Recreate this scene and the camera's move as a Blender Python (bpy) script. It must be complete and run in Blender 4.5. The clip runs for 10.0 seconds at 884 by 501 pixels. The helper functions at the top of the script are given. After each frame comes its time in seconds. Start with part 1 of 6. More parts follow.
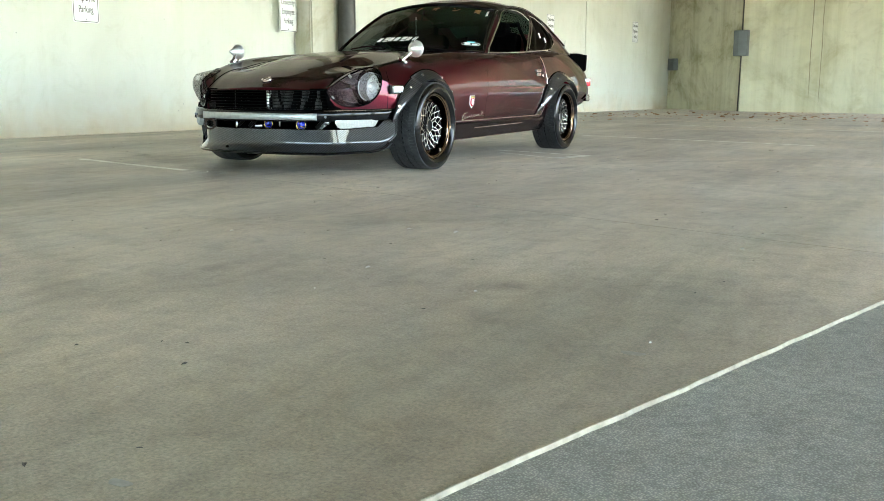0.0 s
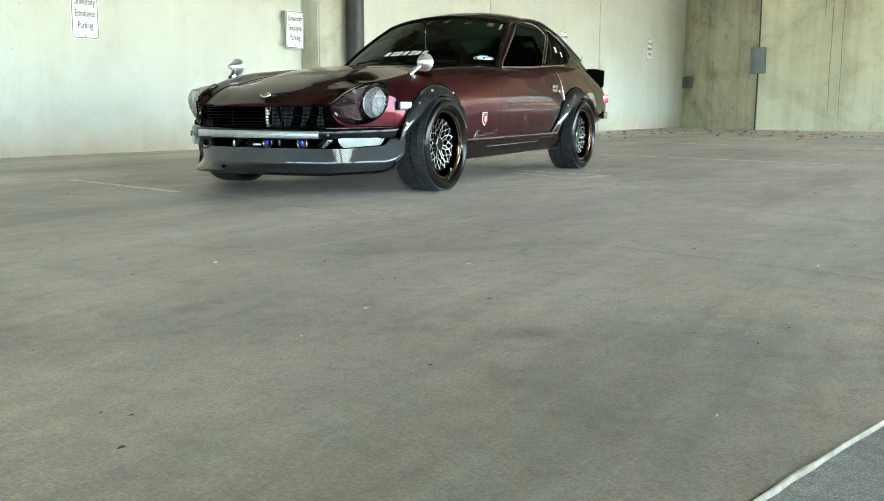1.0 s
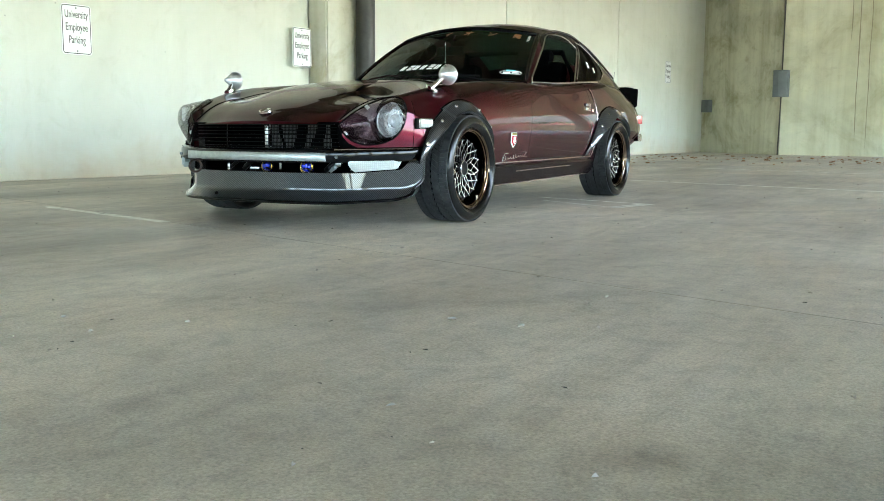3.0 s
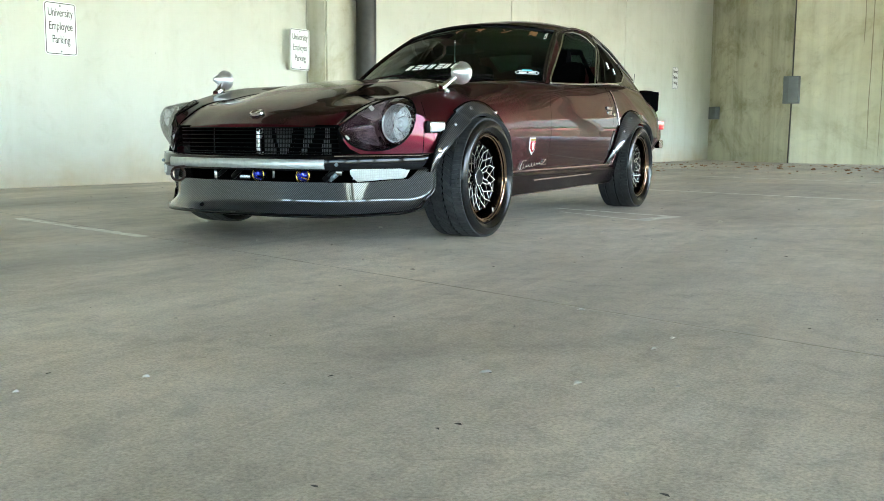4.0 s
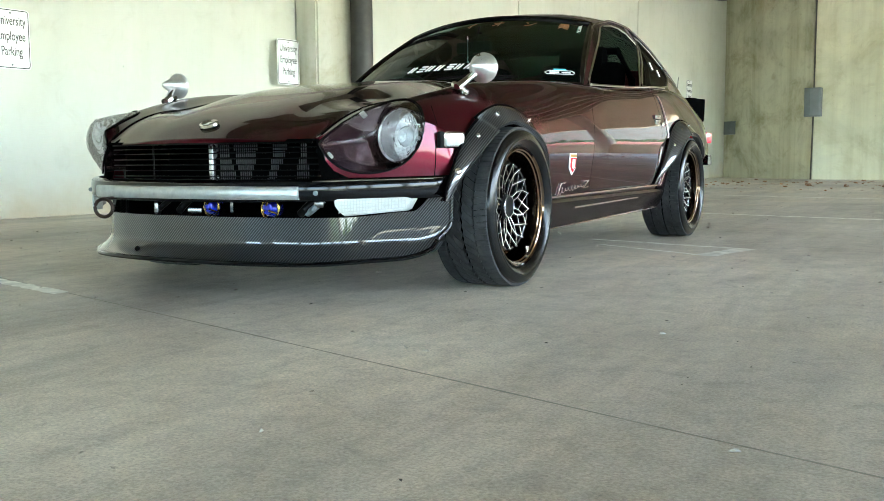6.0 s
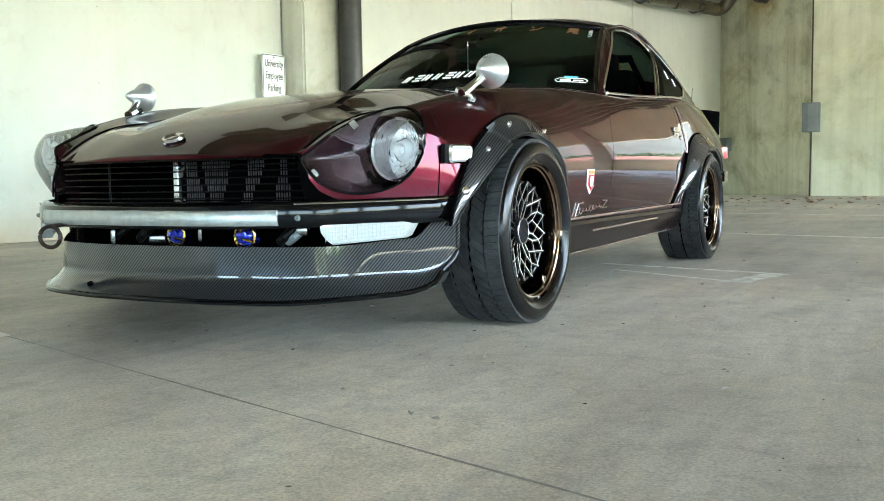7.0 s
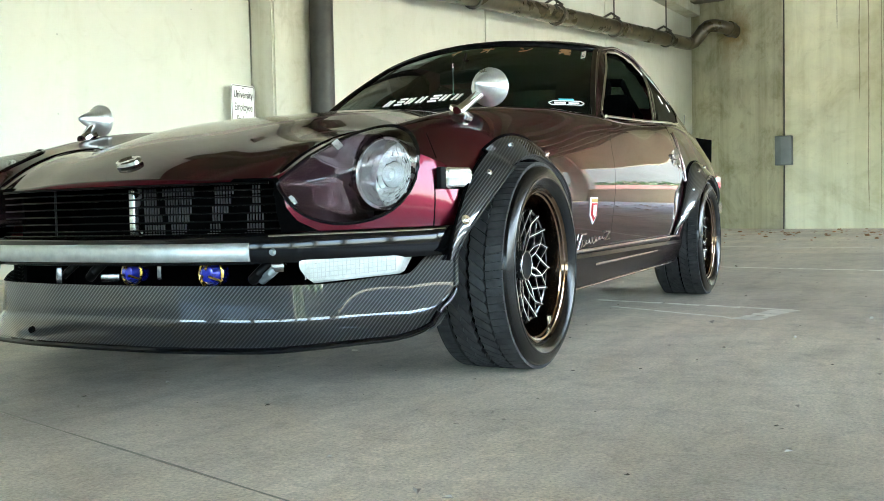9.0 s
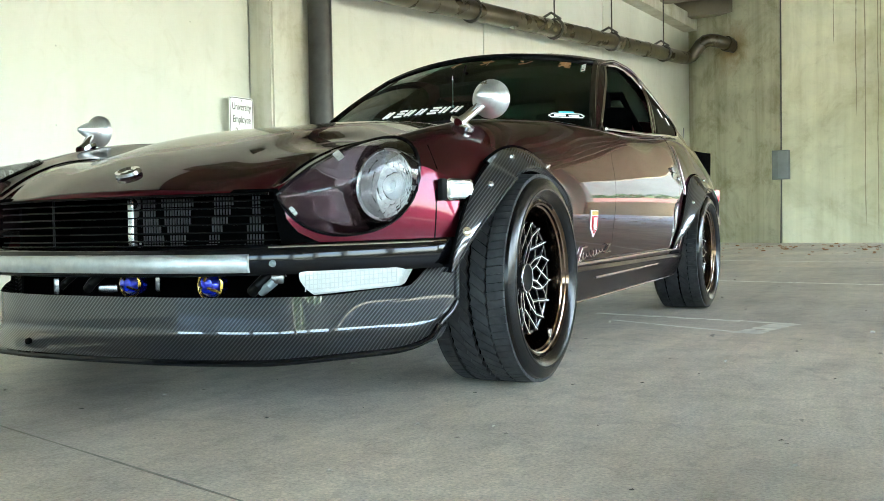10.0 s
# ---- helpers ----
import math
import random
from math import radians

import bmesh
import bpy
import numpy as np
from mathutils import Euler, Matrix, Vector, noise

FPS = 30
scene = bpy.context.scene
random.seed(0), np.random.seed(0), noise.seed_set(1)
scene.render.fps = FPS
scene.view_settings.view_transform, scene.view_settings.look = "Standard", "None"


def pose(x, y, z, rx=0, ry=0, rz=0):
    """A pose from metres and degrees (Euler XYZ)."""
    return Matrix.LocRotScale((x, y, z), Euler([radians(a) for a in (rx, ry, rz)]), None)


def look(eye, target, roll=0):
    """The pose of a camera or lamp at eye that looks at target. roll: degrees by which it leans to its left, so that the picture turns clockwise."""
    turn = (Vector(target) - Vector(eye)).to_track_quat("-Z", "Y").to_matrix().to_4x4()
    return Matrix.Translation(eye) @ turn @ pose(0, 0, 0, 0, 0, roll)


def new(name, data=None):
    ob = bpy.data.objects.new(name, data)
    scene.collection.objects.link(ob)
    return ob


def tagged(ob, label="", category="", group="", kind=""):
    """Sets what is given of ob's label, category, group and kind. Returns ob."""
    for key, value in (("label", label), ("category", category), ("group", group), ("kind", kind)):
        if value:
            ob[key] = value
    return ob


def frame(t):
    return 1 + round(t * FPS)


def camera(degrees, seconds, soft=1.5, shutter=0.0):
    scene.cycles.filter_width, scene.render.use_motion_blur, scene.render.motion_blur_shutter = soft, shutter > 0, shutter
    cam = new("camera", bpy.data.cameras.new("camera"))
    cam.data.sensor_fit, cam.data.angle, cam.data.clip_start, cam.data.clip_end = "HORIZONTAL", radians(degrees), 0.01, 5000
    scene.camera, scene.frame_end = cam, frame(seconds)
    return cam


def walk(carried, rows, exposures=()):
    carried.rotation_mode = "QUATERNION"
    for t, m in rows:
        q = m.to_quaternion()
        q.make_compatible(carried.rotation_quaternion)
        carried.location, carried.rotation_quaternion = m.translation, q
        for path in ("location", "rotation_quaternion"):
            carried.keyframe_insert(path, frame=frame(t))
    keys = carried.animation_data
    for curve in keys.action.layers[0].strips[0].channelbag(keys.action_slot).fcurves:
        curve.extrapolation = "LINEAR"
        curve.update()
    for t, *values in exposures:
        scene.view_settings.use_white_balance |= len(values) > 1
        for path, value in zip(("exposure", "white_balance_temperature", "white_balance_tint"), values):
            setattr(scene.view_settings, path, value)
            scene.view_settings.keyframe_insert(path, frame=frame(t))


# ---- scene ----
cam = camera(50.5, 10.0, soft=0.7)
PATH = [
    (0, (3.618, -5.227, 0.509), (2.693, -3.488, 0.165), 0.2),
    (0.5, (3.54, -5.078, 0.512), (2.602, -3.342, 0.185), 0.2),
    (1, (3.434, -4.882, 0.488), (2.485, -3.148, 0.184), 0.1),
    (1.5, (3.333, -4.739, 0.486), (2.38, -3.005, 0.197), 0.2),
    (2, (3.251, -4.594, 0.47), (2.287, -2.863, 0.198), 0.1),
    (2.5, (3.148, -4.461, 0.463), (2.182, -2.73, 0.202), 0.2),
    (4, (2.714, -3.889, 0.444), (1.75, -2.153, 0.207), 0.4),
    (4.5, (2.569, -3.661, 0.439), (1.604, -1.924, 0.212), 0.2),
    (5, (2.419, -3.43, 0.429), (1.454, -1.692, 0.211), -0.1),
    (5.5, (2.279, -3.198, 0.431), (1.31, -1.461, 0.223), -0.3),
    (7, (1.891, -2.612, 0.426), (0.94, -0.86, 0.274), -0.9),
    (7.5, (1.809, -2.497, 0.416), (0.869, -0.736, 0.286), -1.3),
    (8, (1.746, -2.428, 0.411), (0.825, -0.656, 0.301), -1.3),
    (8.5, (1.696, -2.376, 0.408), (0.795, -0.593, 0.315), -1.2),
    (9, (1.689, -2.368, 0.408), (0.794, -0.581, 0.331), -1.2),
    (9.5, (1.682, -2.367, 0.407), (0.79, -0.578, 0.344), -1.2),
    (10, (1.674, -2.359, 0.405), (0.785, -0.568, 0.356), -1.0),
]
# the picture cools a little over the first two seconds
TINTS = [(0, 5.1, 6280, 4), (0.8, 5.02, 6000, 1.5), (2, 5.02, 5950, 1.5), (5, 5.1, 5980, 2), (8, 5.2, 6000, 2), (10, 5.2, 6000, 2)]
walk(cam, [(t, look(eye, target, roll)) for t, eye, target, roll in PATH], TINTS)

# ---------------------------------------------------------------- light
world = bpy.data.worlds.new("sky")
scene.world = world
world.use_nodes = True
wn = world.node_tree
sky = wn.nodes.new("ShaderNodeTexSky")
sky.sky_type = "NISHITA"
sky.sun_disc = False
sky.sun_elevation = radians(53)
sky.sun_rotation = radians(63)
sky.air_density = 1.0
sky.dust_density = 2.0
wn.links.new(sky.outputs[0], wn.nodes["Background"].inputs[0])
wn.nodes["Background"].inputs[1].default_value = 0.12
sun = new("sun", bpy.data.lights.new("sun", "SUN"))
sun.data.energy, sun.data.angle, sun.data.color = 3.5, radians(0.5), (1.0, 0.95, 0.86)
sun.matrix_basis = look((16.0, 8.0, 23.7), (0.0, 0.0, 0.0))


# ---------------------------------------------------------------- materials
class Shade:
    """A node material with a few short helpers."""

    def __init__(self, name, color=(0.5, 0.5, 0.5), rough=0.5, metal=0.0, coat=0.0, coat_rough=0.03, spec=0.5):
        self.mat = bpy.data.materials.new(name)
        self.mat.use_nodes = True
        self.t = self.mat.node_tree
        self.bsdf = self.t.nodes["Principled BSDF"]
        self.put("Base Color", (*color, 1))
        self.put("Roughness", rough)
        self.put("Metallic", metal)
        self.put("Coat Weight", coat)
        self.put("Coat Roughness", coat_rough)
        self.put("Specular IOR Level", spec)

    def put(self, key, value):
        self.bsdf.inputs[key].default_value = value

    def node(self, kind, **inputs):
        n = self.t.nodes.new(kind)
        for k, v in inputs.items():
            n.inputs[k].default_value = v
        return n

    def link(self, a, b):
        self.t.links.new(a, b)

    def coords(self, scale=(1, 1, 1), turn=0.0):
        c = self.node("ShaderNodeTexCoord")
        m = self.node("ShaderNodeMapping")
        m.inputs["Scale"].default_value = scale
        m.inputs["Rotation"].default_value = (0, 0, turn)
        self.link(c.outputs["Object"], m.inputs["Vector"])
        return m.outputs["Vector"]

    def noise(self, scale, detail=4.0, rough=0.6, vec=None, warp=0.0):
        n = self.node("ShaderNodeTexNoise")
        n.inputs["Scale"].default_value = scale
        n.inputs["Detail"].default_value = detail
        n.inputs["Roughness"].default_value = rough
        n.inputs["Distortion"].default_value = warp
        self.link(vec if vec else self.coords(), n.inputs["Vector"])
        return n.outputs["Fac"]

    def ramp(self, fac, *stops):
        r = self.node("ShaderNodeValToRGB")
        e = r.color_ramp.elements
        while len(e) < len(stops):
            e.new(0.5)
        for el, (p, c) in zip(e, stops):
            el.position = p
            el.color = (*c, 1) if len(c) == 3 else c
        self.link(fac, r.inputs["Fac"])
        return r.outputs["Color"]

    def mix(self, a, b, fac, mode="MIX"):
        m = self.node("ShaderNodeMix")
        m.data_type, m.blend_type = "RGBA", mode
        for sock, v in ((m.inputs[6], a), (m.inputs[7], b), (m.inputs[0], fac)):
            if isinstance(v, (int, float)):
                sock.default_value = v
            elif isinstance(v, tuple):
                sock.default_value = (*v, 1)
            else:
                self.link(v, sock)
        return m.outputs[2]

    def math(self, op, a, b=0.0):
        m = self.node("ShaderNodeMath")
        m.operation = op
        for sock, v in ((m.inputs[0], a), (m.inputs[1], b)):
            if isinstance(v, (int, float)):
                sock.default_value = v
            else:
                self.link(v, sock)
        return m.outputs[0]

    def color(self, sock):
        self.link(sock, self.bsdf.inputs["Base Color"])
        return self

    def rough(self, sock):
        self.link(sock, self.bsdf.inputs["Roughness"])
        return self

    def bump(self, fac, strength=0.3, distance=0.002):
        b = self.node("ShaderNodeBump", Strength=strength, Distance=distance)
        self.link(fac, b.inputs["Height"])
        self.link(b.outputs[0], self.bsdf.inputs["Normal"])
        return self


def grey(v):
    return (v, v, v)


def concrete_floor():
    s = Shade("floor_concrete", rough=0.6, spec=0.5)
    geo = s.node("ShaderNodeNewGeometry")
    flat = s.node("ShaderNodeVectorMath")
    flat.operation = "MULTIPLY"
    flat.inputs[1].default_value = (1, 1, 0)
    s.link(geo.outputs["Position"], flat.inputs[0])
    world_xy = flat.outputs["Vector"]
    stains = s.ramp(s.noise(0.55, 5, 0.55, warp=0.6), (0.3, (0.425, 0.383, 0.318)), (0.5, (0.566, 0.508, 0.422)), (0.72, (0.686, 0.617, 0.510)))
    lanes = s.ramp(s.noise(1.0, 4, 0.6, s.coords((0.9, 0.16, 1), radians(-15))), (0.34, grey(0.58)), (0.55, grey(0.95)), (0.75, grey(1.12)))
    c = s.mix(stains, lanes, 0.8, "MULTIPLY")
    warm = s.ramp(s.noise(0.9, 3, 0.5, warp=1.0), (0.45, (1, 1, 1)), (0.7, (1.12, 1.0, 0.86)))
    c = s.mix(c, warm, 0.35, "MULTIPLY")
    scuff = s.ramp(s.noise(3.2, 6, 0.7, s.coords((1.0, 0.3, 1), radians(35)), 1.5), (0.42, grey(0.86)), (0.6, grey(1.05)))
    c = s.mix(c, scuff, 0.7, "MULTIPLY")
    grain = s.noise(160, 3, 0.7)
    c = s.mix(c, s.ramp(grain, (0.33, grey(0.55)), (0.5, grey(1.0)), (0.66, grey(1.25))), 0.58, "MULTIPLY")
    mott = s.ramp(s.noise(11, 8, 0.75, warp=0.8), (0.36, grey(0.74)), (0.50, grey(1.0)), (0.66, grey(1.12)))
    c = s.mix(c, mott, 0.75, "MULTIPLY")
    agg = s.node("ShaderNodeTexVoronoi", Scale=210.0, Randomness=1.0)
    s.link(s.coords(), agg.inputs["Vector"])
    bw = s.node("ShaderNodeRGBToBW")
    s.link(agg.outputs["Color"], bw.inputs[0])
    c = s.mix(c, s.ramp(bw.outputs[0], (0.2, grey(0.72)), (0.5, grey(1.0)), (0.85, grey(1.25))), 0.44, "MULTIPLY")
    brush = s.ramp(s.noise(11.0, 5, 0.7, s.coords((1.0, 0.07, 1), radians(-52)), 0.3), (0.36, grey(0.84)), (0.52, grey(1.0)), (0.68, grey(1.13)))
    c = s.mix(c, brush, 0.55, "MULTIPLY")
    v = s.node("ShaderNodeTexVoronoi", Scale=9.0, Randomness=1.0)
    s.link(s.coords(), v.inputs["Vector"])
    spots = s.ramp(v.outputs["Distance"], (0.03, grey(0.7)), (0.06, grey(1.0)))
    c = s.mix(c, spots, 0.35, "MULTIPLY")
    # faint curved tyre tracks
    for cx, cy, r, w, k in ((0.1, -5.3, 2.35, 0.085, 0.20), (0.1, -5.3, 2.62, 0.07, 0.13), (4.6, -0.6, 3.3, 0.09, 0.17), (-0.6, 1.2, 4.1, 0.08, 0.15), (5.5, 3.4, 4.6, 0.09, 0.14), (-2.0, -3.2, 2.9, 0.08, 0.15)):
        d = s.node("ShaderNodeVectorMath")
        d.operation = "DISTANCE"
        d.inputs[1].default_value = (cx, cy, 0)
        s.link(world_xy, d.inputs[0])
        wander = s.math("ADD", d.outputs["Value"], s.math("MULTIPLY", s.noise(0.8, 2, 0.5), 0.5))
        off = s.math("ABSOLUTE", s.math("SUBTRACT", wander, r + 0.25))
        track = s.ramp(s.math("DIVIDE", off, w), (0.3, grey(1 - k)), (1.0, grey(1.0)))
        patchy = s.ramp(s.noise(1.6, 5, 0.7, warp=0.4), (0.42, grey(0)), (0.62, grey(1)))
        c = s.mix(c, track, patchy, "MULTIPLY")
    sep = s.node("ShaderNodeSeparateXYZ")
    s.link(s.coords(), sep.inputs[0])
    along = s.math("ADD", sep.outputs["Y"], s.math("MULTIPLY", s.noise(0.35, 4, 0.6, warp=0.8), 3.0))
    # a damp, darker lane beside the slab's edge, and one oily smudge
    across = s.math("SUBTRACT", sep.outputs["X"], s.math("MULTIPLY", sep.outputs["Y"], 0.13))
    across = s.math("ABSOLUTE", s.math("SUBTRACT", s.math("ADD", across, s.math("MULTIPLY", s.noise(0.9, 4, 0.6), 0.5)), 3.26))
    c = s.mix(c, s.ramp(across, (0.10, (0.74, 0.79, 0.78)), (0.42, (1, 1, 1))), 0.6, "MULTIPLY")
    d = s.node("ShaderNodeVectorMath")
    d.operation = "DISTANCE"
    d.inputs[1].default_value = (2.65, -3.04, 0)
    s.link(world_xy, d.inputs[0])
    oily = s.math("ADD", d.outputs["Value"], s.math("MULTIPLY", s.noise(14, 5, 0.7), 0.10))
    c = s.mix(c, s.ramp(oily, (0.06, grey(0.55)), (0.14, grey(1.0))), 0.9, "MULTIPLY")
    # darker and browner towards -y: the light's fall-off put into the colour
    near_dim = s.ramp(s.math("MULTIPLY", s.math("ADD", along, 7.1), 0.12), (0.26, (0.66, 0.63, 0.535)), (0.72, (1.0, 0.99, 0.97)))
    c = s.mix(c, near_dim, 1.0, "MULTIPLY")
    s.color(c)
    s.rough(s.ramp(s.noise(1.3, 4), (0.3, grey(0.40)), (0.7, grey(0.58))))
    return s.bump(s.mix(grain, s.noise(420, 2), 0.5), 0.35, 0.003).mat


def asphalt():
    s = Shade("asphalt", rough=0.85, spec=0.3)
    v = s.node("ShaderNodeTexVoronoi", Scale=260.0)
    s.link(s.coords(), v.inputs["Vector"])
    c = s.ramp(v.outputs["Distance"], (0.1, (0.38, 0.36, 0.29)), (0.55, (0.20, 0.195, 0.16)))
    c = s.mix(c, s.ramp(s.noise(2.2, 6, 0.65, warp=1.0), (0.3, grey(0.72)), (0.7, grey(1.2))), 0.85, "MULTIPLY")
    c = s.mix(c, s.ramp(s.noise(45, 4, 0.7), (0.35, grey(0.75)), (0.6, grey(1.1))), 0.7, "MULTIPLY")
    return s.color(c).bump(s.mix(v.outputs["Distance"], s.noise(60, 4), 0.5), 0.3, 0.002).mat


def concrete_wall(name, low, high, streak=0.35, dirt=None, foot=False, stains=()):
    s = Shade(name, rough=0.8)
    c = s.ramp(s.noise(0.5, 6, 0.55, warp=0.8), (0.3, low), (0.7, high))
    runs = s.ramp(s.noise(2.2, 5, 0.6, s.coords((1.5, 1.5, 0.14)), 0.7), (0.30, (0.80, 0.78, 0.68)), (0.5, (1.03, 1.03, 1.03)))
    c = s.mix(c, runs, streak, "MULTIPLY")
    blot = s.ramp(s.noise(3.0, 6, 0.7, warp=1.5), (0.30, (0.70, 0.68, 0.58)), (0.46, (1, 1, 1)))
    c = s.mix(c, blot, streak, "MULTIPLY")
    v = s.node("ShaderNodeTexVoronoi", Scale=3.1)
    s.link(s.coords(), v.inputs["Vector"])
    c = s.mix(c, s.ramp(v.outputs["Distance"], (0.015, grey(0.45)), (0.03, grey(1))), 0.6, "MULTIPLY")
    if dirt:
        tall = s.ramp(s.noise(1.0, 6, 0.62, s.coords((2.6, 2.6, 0.10)), 0.4), (0.36, dirt), (0.56, (1.04, 1.04, 1.04)))
        c = s.mix(c, tall, 0.55, "MULTIPLY")
        cloud = s.ramp(s.noise(1.1, 7, 0.68, warp=0.6), (0.34, dirt), (0.5, (1, 1, 1)), (0.68, (1.10, 1.10, 1.08)))
        c = s.mix(c, cloud, 0.9, "MULTIPLY")
    for place, radius, tint in stains:
        geo = s.node("ShaderNodeNewGeometry")
        d = s.node("ShaderNodeVectorMath")
        d.operation = "DISTANCE"
        d.inputs[1].default_value = place
        s.link(geo.outputs["Position"], d.inputs[0])
        ragged = s.math("ADD", s.math("DIVIDE", d.outputs["Value"], radius), s.math("MULTIPLY", s.noise(3.5, 7, 0.7, warp=0.7), 1.4))
        c = s.mix(c, s.ramp(ragged, (0.45, tint), (1.0, (1, 1, 1))), 0.9, "MULTIPLY") if radius < 0.5 else s.mix(c, s.ramp(s.math("MULTIPLY", ragged, 0.6), (0.4, tint), (0.9, (1, 1, 1))), 0.9, "MULTIPLY")
    if foot:
        # browner and darker towards the foot of the wall, its edge broken by noise
        sep = s.node("ShaderNodeSeparateXYZ")
        s.link(s.coords(), sep.inputs[0])
        height = s.math("ADD", sep.outputs["Z"], s.math("MULTIPLY", s.noise(1.4, 6, 0.65, warp=0.5), 0.8))
        c = s.mix(c, s.ramp(height, (0.36, (0.86, 0.70, 0.52)), (0.85, (1, 1, 1))), 0.8, "MULTIPLY")
    pits = s.node("ShaderNodeTexVoronoi", Scale=11.0)
    s.link(s.coords(), pits.inputs["Vector"])
    c = s.mix(c, s.ramp(pits.outputs["Distance"], (0.02, grey(0.55)), (0.045, grey(1))), 0.35, "MULTIPLY")
    s.color(c)
    return s.bump(s.mix(s.noise(14, 5), s.noise(120, 3), 0.5), 0.25, 0.004).mat


def car_paint():
    s = Shade("maroon_paint", (0.03, 0.004, 0.008), 0.32, 0.9, 1.0, 0.03, 0.1)
    s.put("Specular Tint", (0.03, 0.003, 0.006, 1))
    s.put("Coat IOR", 1.31)
    flake = s.noise(900, 1, 0.5)
    s.color(s.ramp(flake, (0.3, (0.056, 0.0062, 0.0115)), (0.7, (0.104, 0.0115, 0.0212))))
    return s.mat


def carbon():
    s = Shade("carbon_fibre", rough=0.4, metal=0.0, coat=1.0, coat_rough=0.01, spec=0.15)
    s.put("Coat IOR", 1.5)
    c = s.node("ShaderNodeTexCoord")
    d = s.node("ShaderNodeVectorMath")
    d.operation = "DOT_PRODUCT"
    d.inputs[1].default_value = (1.0, 0.6, -1.0)
    s.link(c.outputs["Object"], d.inputs[0])
    w = s.math("SINE", s.math("MULTIPLY", d.outputs["Value"], 2 * math.pi / 0.0105))
    col = s.ramp(w, (0.15, (0.005, 0.005, 0.0053)), (0.75, (0.040, 0.041, 0.043)))
    return s.color(col).mat


def pane(name, tint, gloss=1.0, rough=0.0):
    m = bpy.data.materials.new(name)
    m.use_nodes = True
    t = m.node_tree
    t.nodes.clear()
    out = t.nodes.new("ShaderNodeOutputMaterial")
    mixer = t.nodes.new("ShaderNodeMixShader")
    clear = t.nodes.new("ShaderNodeBsdfTransparent")
    clear.inputs[0].default_value = (*tint, 1)
    shine = t.nodes.new("ShaderNodeBsdfGlossy")
    shine.inputs["Roughness"].default_value = rough
    fres = t.nodes.new("ShaderNodeFresnel")
    fres.inputs["IOR"].default_value = 1.5
    k = t.nodes.new("ShaderNodeMath")
    k.operation = "MULTIPLY"
    k.inputs[1].default_value = gloss
    t.links.new(fres.outputs[0], k.inputs[0])
    t.links.new(k.outputs[0], mixer.inputs[0])
    t.links.new(clear.outputs[0], mixer.inputs[1])
    t.links.new(shine.outputs[0], mixer.inputs[2])
    t.links.new(mixer.outputs[0], out.inputs[0])
    return m


def rubber(name="tyre_rubber", rough=0.42, pale=1.0, gloss=0.22):
    s = Shade(name, rough=rough, spec=gloss)
    s.color(s.ramp(s.noise(30, 4), (0.3, grey(0.003 * pale)), (0.7, grey(0.007 * pale))))
    return s.bump(s.noise(300, 2), 0.15, 0.001).mat


def worn(name, color, rough, metal=0.0, coat=0.0, scale=25.0, depth=0.25):
    s = Shade(name, color, rough, metal, coat)
    f = s.noise(scale, 5, 0.6)
    s.color(s.ramp(f, (0.3, tuple(c * (1 - depth) for c in color)), (0.7, tuple(min(1, c * (1 + depth)) for c in color))))
    s.rough(s.ramp(s.noise(scale * 0.4, 4), (0.3, grey(max(0.02, rough * 0.75))), (0.7, grey(min(1, rough * 1.25)))))
    return s.mat


STAINS = (((-1.45, 17.09, 3.85), 0.75, (0.62, 0.42, 0.20)), ((-1.30, 16.96, 2.05), 0.30, (0.55, 0.46, 0.30)))
M_FLOOR, M_ASPHALT = concrete_floor(), asphalt()
M_WALL = concrete_wall("wall_concrete", (0.61, 0.615, 0.53), (0.75, 0.75, 0.665), 0.22, None, True)
# the wall concrete again, darkened as the shaded panel, plus its own stains
M_WALL_DARK = concrete_wall("stained_shaded_concrete", (0.47, 0.46, 0.338), (0.70, 0.685, 0.520), 0.6, (0.60, 0.57, 0.44), False, STAINS)
M_WALL_FAR = concrete_wall("far_concrete", (0.60, 0.585, 0.430), (0.80, 0.775, 0.588), 0.4, (0.80, 0.78, 0.66))
# ceiling tone set below the walls' to dim its reflection in the hood
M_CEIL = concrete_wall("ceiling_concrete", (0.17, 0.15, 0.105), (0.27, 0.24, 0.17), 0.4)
# lighter than the parapets, to brighten what the fender tops reflect
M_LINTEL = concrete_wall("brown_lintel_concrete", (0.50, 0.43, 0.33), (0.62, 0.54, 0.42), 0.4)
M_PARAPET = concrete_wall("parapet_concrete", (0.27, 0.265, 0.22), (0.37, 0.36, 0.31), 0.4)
M_PILASTER = concrete_wall("pilaster_concrete", (0.48, 0.465, 0.385), (0.65, 0.635, 0.54), 0.4, (0.74, 0.71, 0.58))
M_PAVE = concrete_wall("pale_pavement", (0.40, 0.37, 0.31), (0.5, 0.47, 0.40), 0.2)
M_CREAM = concrete_wall("cream_plaster", (0.30, 0.27, 0.21), (0.38, 0.35, 0.28), 0.2)
M_BRICKS = concrete_wall("red_brick_walk", (0.36, 0.17, 0.13), (0.48, 0.25, 0.19), 0.3)
M_PAINT, M_CARBON = car_paint(), carbon()
M_GLASS = pane("window_glass", (0.20, 0.40, 0.34), 0.6)
M_SMOKED = pane("smoked_hatch_glass", (0.036, 0.052, 0.047), 0.4)
M_DARKGLASS = pane("tinted_glass", (0.002, 0.002, 0.002), 0.12)
M_COVER = pane("clear_cover", (0.96, 0.96, 0.96), 0.7)
